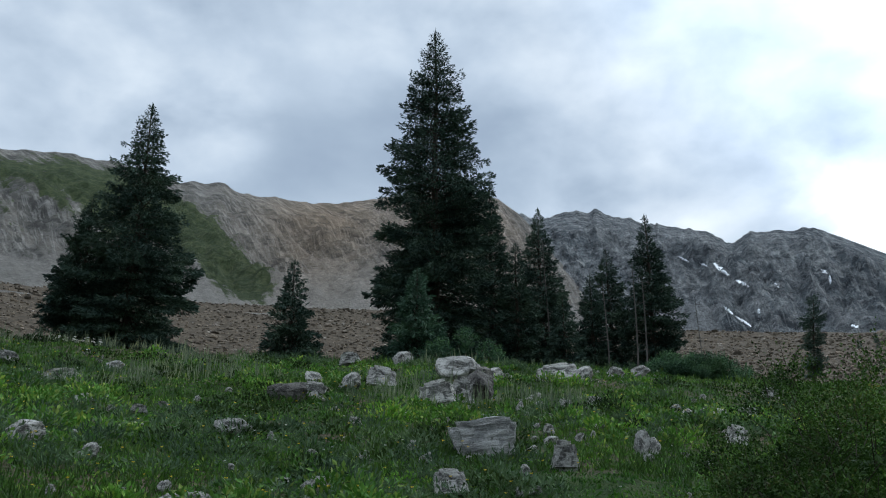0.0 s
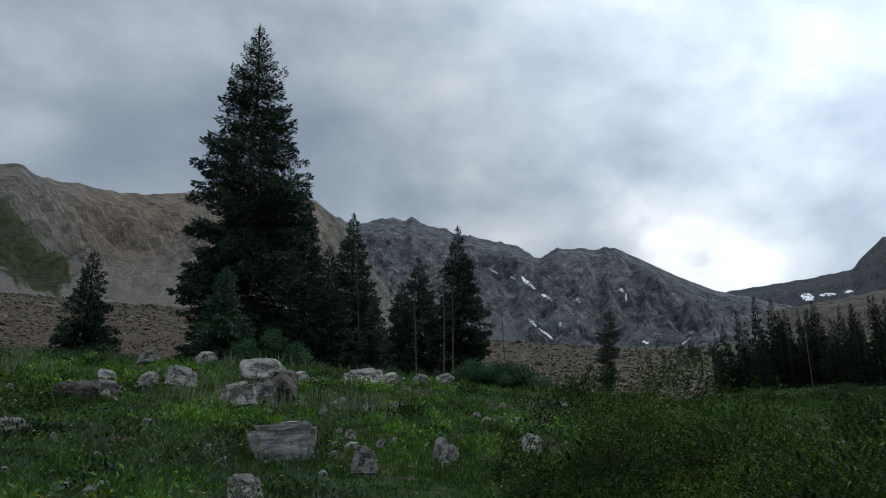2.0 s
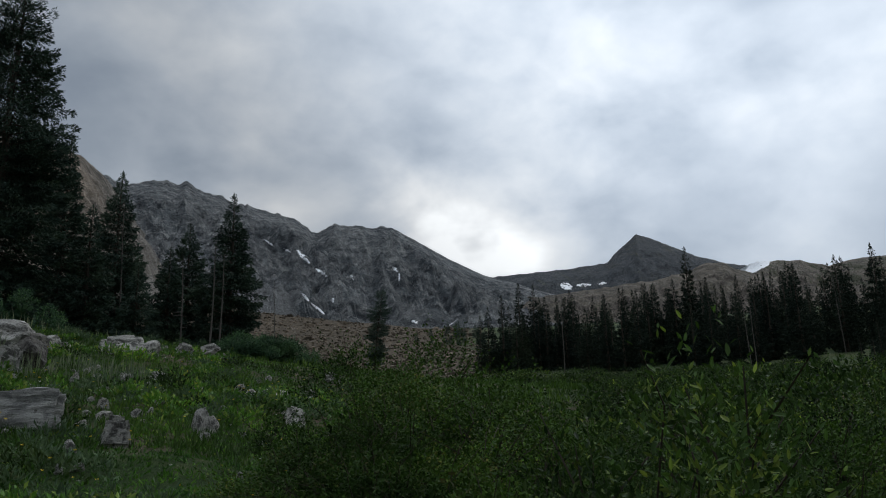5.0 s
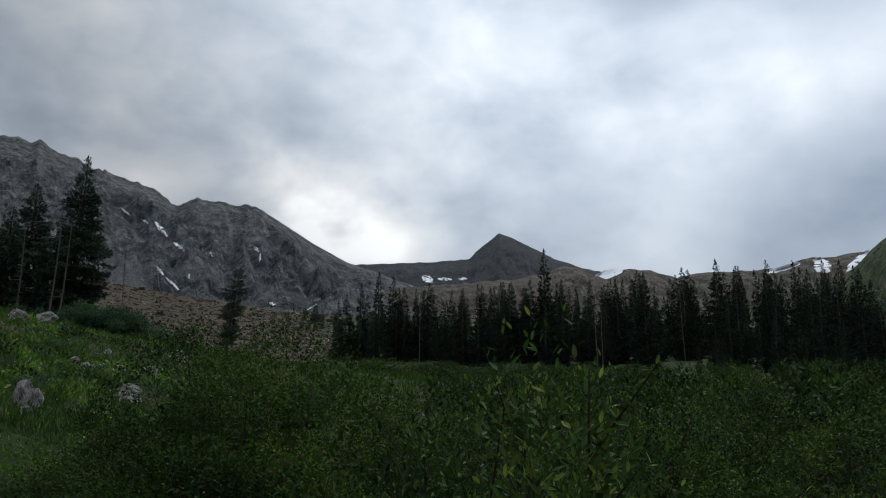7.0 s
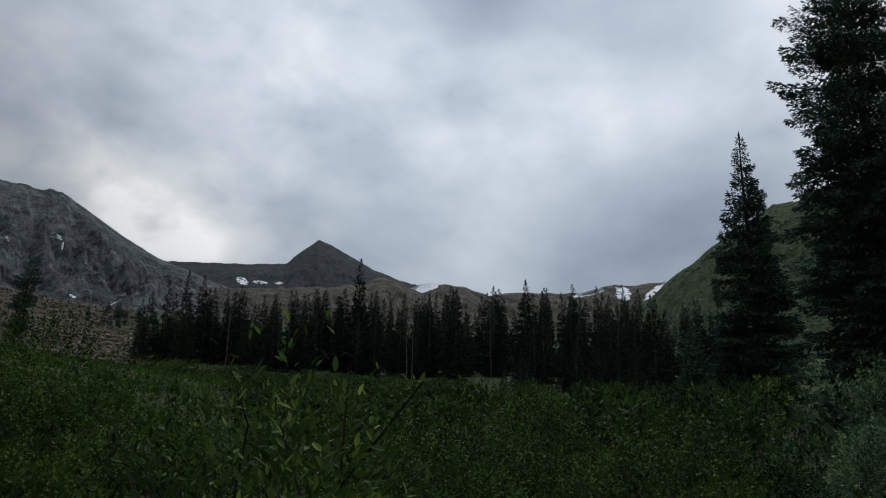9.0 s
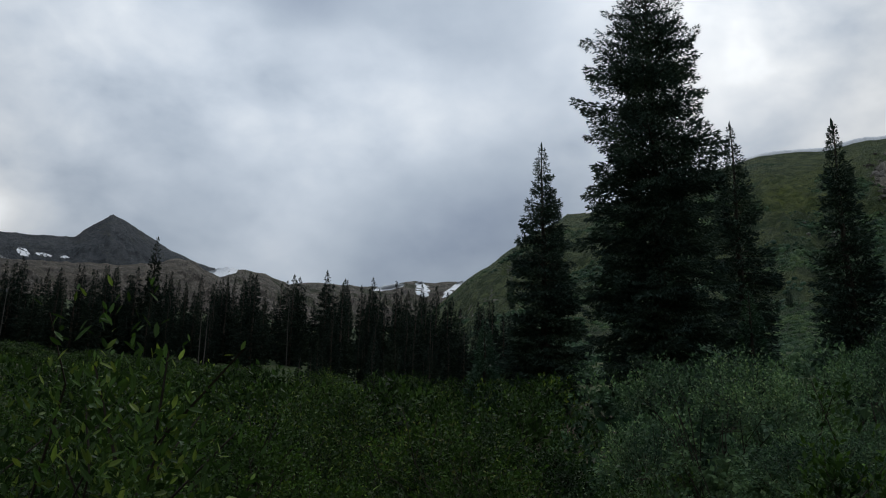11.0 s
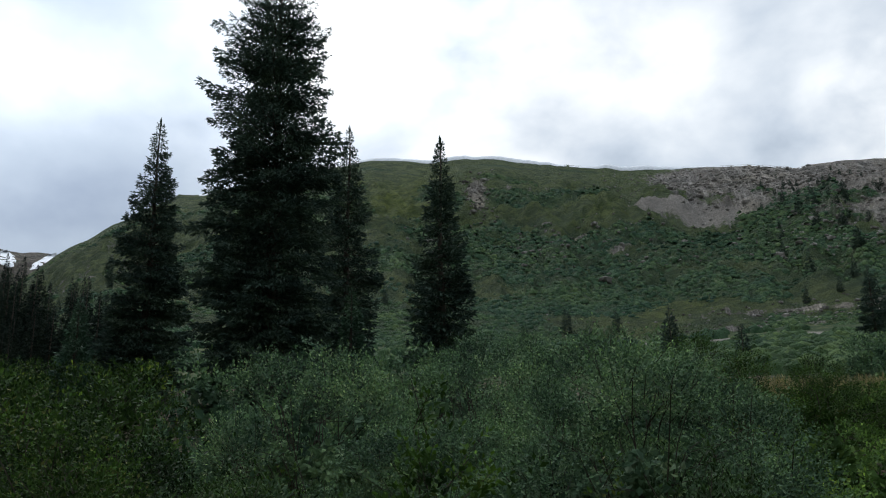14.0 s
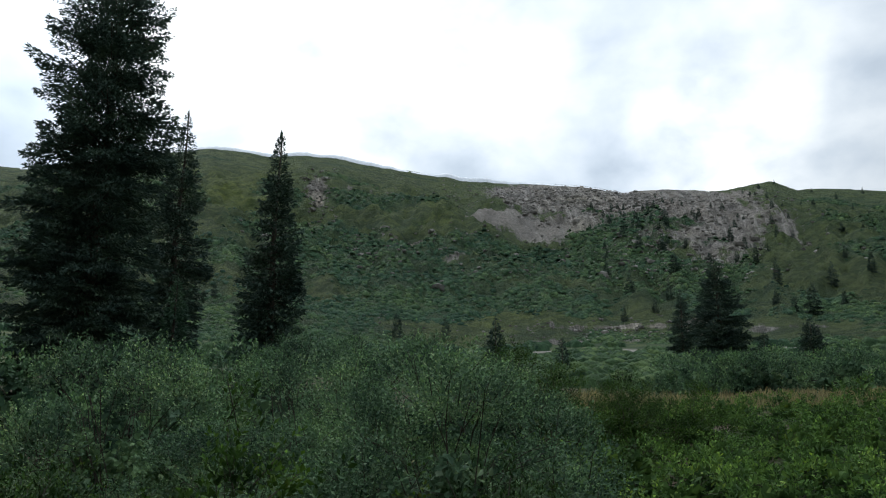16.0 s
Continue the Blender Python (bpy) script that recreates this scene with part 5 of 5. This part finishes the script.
    zone(dusk, 96, 109, 12.5, 17, 1.2, 180, outline, 0.9, 1.08, 2.8, 2.2)
    zone(far_green, 36, 66, 10.5, 44, 2.5, 640, outline, 0.8, 1.06, 2.6, 1.8)
    zone(far_grey, 60, 84, 10.5, 24, 2.7, 160, outline, 0.7, 0.98, 2.3, 1.8)
    for az, r, el in ((34.0, 3.3, 10.8), (39.2, 3.1, 10.2), (46.0, 3.0, 8.0), (61.0, 3.2, 7.8), (53.0, 3.3, 7.6), (30.5, 3.6, 9.0)):
        set_bush(sprig, az, r, room(az, r, el) / 1.2 * 0.9, 1.7)
    for _ in range(2600):
        az, r = rng.uniform(95, 127), 2.2 * (24 / 2.2) ** rng.random()
        if free(az, r, 0.5 if r < 6 else 0.8):
            set_bush(herbs if r < 6 else low_herbs, az, r, rng.uniform(0.35, 0.75) * (1.2 if r < 4 else 1.0), 0.95 if r < 6 else 0.8)
    for _ in range(60):
        set_bush(far_green, rng.uniform(29, 47), rng.uniform(38, 66), rng.uniform(0.5, 1.0), 1.8)
    # the far band past the dry grass, and the bushes by the meadow's spruces
    for k in range(30):
        az, r = rng.uniform(107, 127), rng.uniform(31, 36)
        set_bush(far_grey, az, r, rng.uniform(1.3, 1.9), 1.8)
    for az, r, h in ((1.5, 25, 1.15), (14.0, 26, 0.8), (14.6, 26.2, 0.9), (15.2, 25.8, 0.8), (15.8, 26, 0.9), (16.5, 26.3, 0.9), (17.2, 26.2, 0.75), (13.4, 26.4, 0.6)):
        set_bush(mound, az, r, h, 1.0)
    for k in kinds_left(bright + mid + grey + dusk + wispy + sprig + herbs + low_herbs + mound + far_green + far_grey, used):
        set_bush([k], 60 + rng.uniform(-5, 5), 20, 1.5, 1.8)


def kinds_left(all_kinds, used):
    return [k for k in all_kinds if k not in used]


willow_thicket()


# ---- hillside shrubs, grass, herbs and flowers ----
def hillside_shrubs():
    """Mats of low willow that run along the hill's contours."""
    rng = rng_of(31)
    n = 7600
    az = rng.uniform(59, 124, n)
    u = rng.random(n) ** 1.25 * 0.88
    keep = shrub_cover(az, u) > 0.13
    az, u = az[keep], u[keep]
    k, per = len(az), 10
    r = GREEN.foot_r + u * (GREEN.crest_r - GREEN.foot_r)
    long = rng.uniform(1.5, 6, k) * (0.55 + r / 500)
    own = np.repeat(np.arange(k), per)
    s = np.tile(np.linspace(-1, 1, per), k) + rng.uniform(-0.3, 0.3, k * per)
    slant = rng.normal(0, 0.8, k)
    pr = r[own] + rng.normal(0, 1.1, k * per) + slant[own] * s
    pa = az[own] + np.degrees(s * long[own] / r[own])
    h, _, _ = GREEN.height(pa, pr)
    h2, _, _ = GREEN.height(pa, pr + 2.0)
    P = np.stack([pr * np.sin(pa * DEG), pr * np.cos(pa * DEG), h], -1)
    steep = np.clip((h2 - h) / 2.0, -0.2, 1.2)
    wide = rng.uniform(0.35, 0.85, len(P)) * (0.5 + pr / 480) * (1.15 - 0.4 * s * s)
    slope = np.stack([np.sin(pa * DEG), np.cos(pa * DEG)], -1) * steep[:, None]
    me = fast_mesh("hillside_shrubs", *domes(P, wide, wide * rng.uniform(0.35, 0.75, len(P)), rng, slope), M_MAT, True)
    tagged(new("hillside_shrubs", me), "low dark green shrubs covering the hillside", "shrubs", kind="stuff")


def hillside_boulders():
    rng = rng_of(35)
    me = rock_mesh("boulder_proto", 181, M_PALE, 1)
    V = np.array([tuple(v.co) for v in me.vertices]) - np.array([[0, 0, 0.3]])
    F = np.array([tuple(p.vertices) for p in me.polygons])
    bpy.data.meshes.remove(me)
    pieces = []
    for n in range(2700):
        if n < 1100:
            az, u = rng.normal(110, 4.0), rng.uniform(0.2, 0.85)
        elif n < 2100:
            az, u = rng.normal(104, 4.0), rng.normal(0.8, 0.12)
        else:
            az, u = ((rng.normal(93, 5), rng.normal(0.34, 0.08)), (rng.normal(105, 5), rng.normal(0.05, 0.022)), (rng.normal(86.8, 0.6), rng.normal(0.6, 0.08)))[n % 3]
        if not 0.03 < u < 0.97:
            continue
        p = GREEN.at(az, u)
        s = rng.uniform(0.4, 1.5) * (2.0 if rng.random() < 0.05 else 1.0) * (0.45 if u < 0.12 else 1.0)
        a = rng.uniform(0, 6.28)
        W = V * np.array([[s * 1.3, s, s * 0.7]])
        W = np.stack([math.cos(a) * W[:, 0] - math.sin(a) * W[:, 1], math.sin(a) * W[:, 0] + math.cos(a) * W[:, 1], W[:, 2]], -1) + np.array([tuple(p)])
        pieces.append((W, F))
    me = fast_mesh("hillside_boulders", *joined(pieces), M_PALE)
    tagged(new("hillside_boulders", me), "pale boulders strewn over the green hillside", "boulders", kind="stuff")


hillside_boulders()
hillside_shrubs()


def valley_shrubs():
    """Low willow scrub between the near thicket, the forest and the hill's foot."""
    rng = rng_of(33)
    n = 3000
    az = rng.uniform(34, 126, n)
    r = 38 * (165 / 38) ** rng.random(n)
    x, y = r * np.sin(az * DEG), r * np.cos(az * DEG)
    keep = fbm(x / 15, y / 15, 91, 4) > np.where(az > 88, 0.03, -0.1)
    keep &= ((r > 64) & (az > 58)) | (az > 86)
    x, y, r = x[keep], y[keep], r[keep]
    k, per = len(x), 6
    own = np.repeat(np.arange(k), per)
    px, py = x[own] + rng.normal(0, 0.7, k * per), y[own] + rng.normal(0, 0.7, k * per)
    P = np.stack([px, py, ground_h(px, py)], -1)
    wide = rng.uniform(0.35, 0.75, len(P)) * (0.7 + r[own] / 160)
    me = fast_mesh("valley_shrubs", *domes(P, wide, wide * rng.uniform(0.7, 1.2, len(P)), rng), M_MAT, True)
    tagged(new("valley_shrubs", me), "low green willow scrub on the valley floor", "shrubs", kind="stuff")


valley_shrubs()


def tufts(name, count, az0, az1, r0, r1, per, length, width, mat, label, seed, patch=None, upright=1.0, category="grass"):
    rng = rng_of(seed)
    az = rng.uniform(az0, az1, count)
    r = r0 * (r1 / r0) ** rng.random(count)
    x, y = r * np.sin(az * DEG), r * np.cos(az * DEG)
    if patch is not None:
        keep = patch(x, y, az, r)
        x, y, r = x[keep], y[keep], r[keep]
    z = ground_h(x, y)
    k = len(x)
    size = rng.uniform(0.6, 1.3, k)
    R, W, L = [], [], []
    for _ in range(per):
        R.append(np.stack([x + rng.normal(0, 0.03, k), y + rng.normal(0, 0.03, k), z - 0.015], -1))
        w = rng.normal(0, 0.38, (k, 3))
        w[:, 2] = upright
        W.append(w)
        L.append(length * size * rng.uniform(0.55, 1.2, k))
    L = np.concatenate(L)
    wide = width * np.tile(0.6 + r / 14.0, per)
    me = fast_mesh(name, *blades(np.concatenate(R), np.concatenate(W), L, wide, rng, 0.3), mat)
    return tagged(new(name, me), label, category, kind="stuff")


bare = lambda x, y, seed, cut: fbm(x / 2.4, y / 2.4, seed, 3) > cut
tufts("meadow_grass", 27000, -31, 44, 3.6, 28, 4, 0.12, 0.0055, M_GRASS, "thick green meadow grass on the slope", 41, lambda x, y, a, r: bare(x, y, 12, -0.04) | (a > 20))
tufts("leafy_herbs", 22000, -31, 36, 3.6, 25, 4, 0.06, 0.0085, M_FORB, "low broad-leaved green herbs in the meadow", 42, lambda x, y, a, r: bare(x, y, 15, -0.08), 0.55)
tufts("short_turf", 32000, -32, 34, 4.0, 22, 4, 0.06, 0.006, M_FORB, "short green turf between the herbs", 40, None, 0.5)
# dark leaf colour stands in for shade in the gaps between bushes
tufts("undergrowth", 8000, 30, 128, 2.6, 16, 4, 0.12, 0.012, M_UNDER, "leafy undergrowth coloured dark for the shade between the willows", 47, None, 0.6)
tufts("seed_stalks", 2300, -31, 9, 13, 24, 3, 0.34, 0.0042, M_STRAW, "pale grey-green grass stalks along the crest", 44, lambda x, y, a, r: bare(x, y, 23, 0.04), 2.2)
tufts("dry_grass", 6000, 100, 128, 22, 31, 3, 0.3, 0.007, M_DRY, "strip of dry tan grass past the shrubs", 45)
tufts("far_grass", 12000, -12, 50, 24, 66, 3, 0.26, 0.01, M_GRASS, "long green grass on the rise beyond the meadow", 46, lambda x, y, a, r: (bare(x, y, 12, -0.1) | (a > 27)) & ((a > 17) | (r < 34)))


def herb_clumps(name, count, seed, az0, az1, r0, r1, wide, tall, leaf, slim, mat, label, cut, patch):
    """Rounded clumps of herbs: leaves held over a low dome, thicker where the patch noise allows."""
    rng = rng_of(seed)
    R, W, L = [], [], []
    for _ in range(count):
        az, r = rng.uniform(az0, az1), r0 * (r1 / r0) ** rng.random()
        x, y = r * math.sin(az * DEG), r * math.cos(az * DEG)
        if fbm(np.array([x / 3.0]), np.array([y / 3.0]), patch, 3)[0] < cut:
            continue
        w = rng.uniform(*wide)
        n = int(420 * w) + 12
        off = rng.normal(0, 0.6 * w, (n, 2))
        z = ground_h(x + off[:, 0], y + off[:, 1])
        dome = rng.uniform(*tall) * np.exp(-(off ** 2).sum(1) / (1.6 * w * w))
        R.append(np.stack([x + off[:, 0], y + off[:, 1], z + dome * rng.uniform(0.2, 1.0, n)], -1))
        W.append(np.concatenate([off / w * 0.9, np.full((n, 1), 0.7)], 1) + rng.normal(0, 0.35, (n, 3)))
        L.append(leaf * rng.uniform(0.7, 1.4, n) * (0.8 + r / 40))
    L = np.concatenate(L)
    me = fast_mesh(name, *blades(np.concatenate(R), np.concatenate(W), L, L * slim, rng, 0.3), mat)
    tagged(new(name, me), label, "herbs", kind="stuff")


herb_clumps("sage_clumps", 420, 43, -30, 26, 6.0, 23, (0.1, 0.26), (0.1, 0.24), 0.06, 0.13, M_HERB, "silvery grey-green sage clumps in the meadow", -0.02, 19)
herb_clumps("broad_herbs", 900, 48, -31, 34, 4.6, 21, (0.1, 0.3), (0.08, 0.26), 0.055, 0.26, M_FORB, "leafy bright green herb clumps on the slope", -0.05, 27)
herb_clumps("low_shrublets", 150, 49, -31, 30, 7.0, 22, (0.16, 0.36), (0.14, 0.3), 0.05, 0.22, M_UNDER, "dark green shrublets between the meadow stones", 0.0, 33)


def flowers(name, count, mat, size, seed, label, az0, az1, r0, r1):
    rng = rng_of(seed)
    az, r = rng.uniform(az0, az1, count), r0 * (r1 / r0) ** rng.random(count)
    x, y = r * np.sin(az * DEG), r * np.cos(az * DEG)
    z = ground_h(x, y) + rng.uniform(0.08, 0.2, count)
    R, W = [], []
    for k in range(5):
        a = k * 1.2566 + rng.uniform(0, 1, count)
        R.append(np.stack([x, y, z], -1))
        W.append(np.stack([np.cos(a), np.sin(a), np.full(count, 0.5)], -1))
    me = fast_mesh(name, *blades(np.concatenate(R), np.concatenate(W), np.full(count * 5, size), np.full(count * 5, size * 0.4), rng, 0.2), mat)
    tagged(new(name, me), label, "flowers", kind="stuff")


flowers("yellow_flowers", 330, M_YELLOW, 0.016, 51, "tiny yellow flowers dotted through the meadow grass", -28, 26, 5.5, 20)
flowers("white_flowers", 140, M_WHITE, 0.014, 52, "tiny white flowers in the meadow grass", -28, 60, 5, 18)
flowers("white_flower_cluster", 70, M_WHITE, 0.035, 53, "patch of white flowers below a spruce", -24.5, -20.5, 22, 24.5)
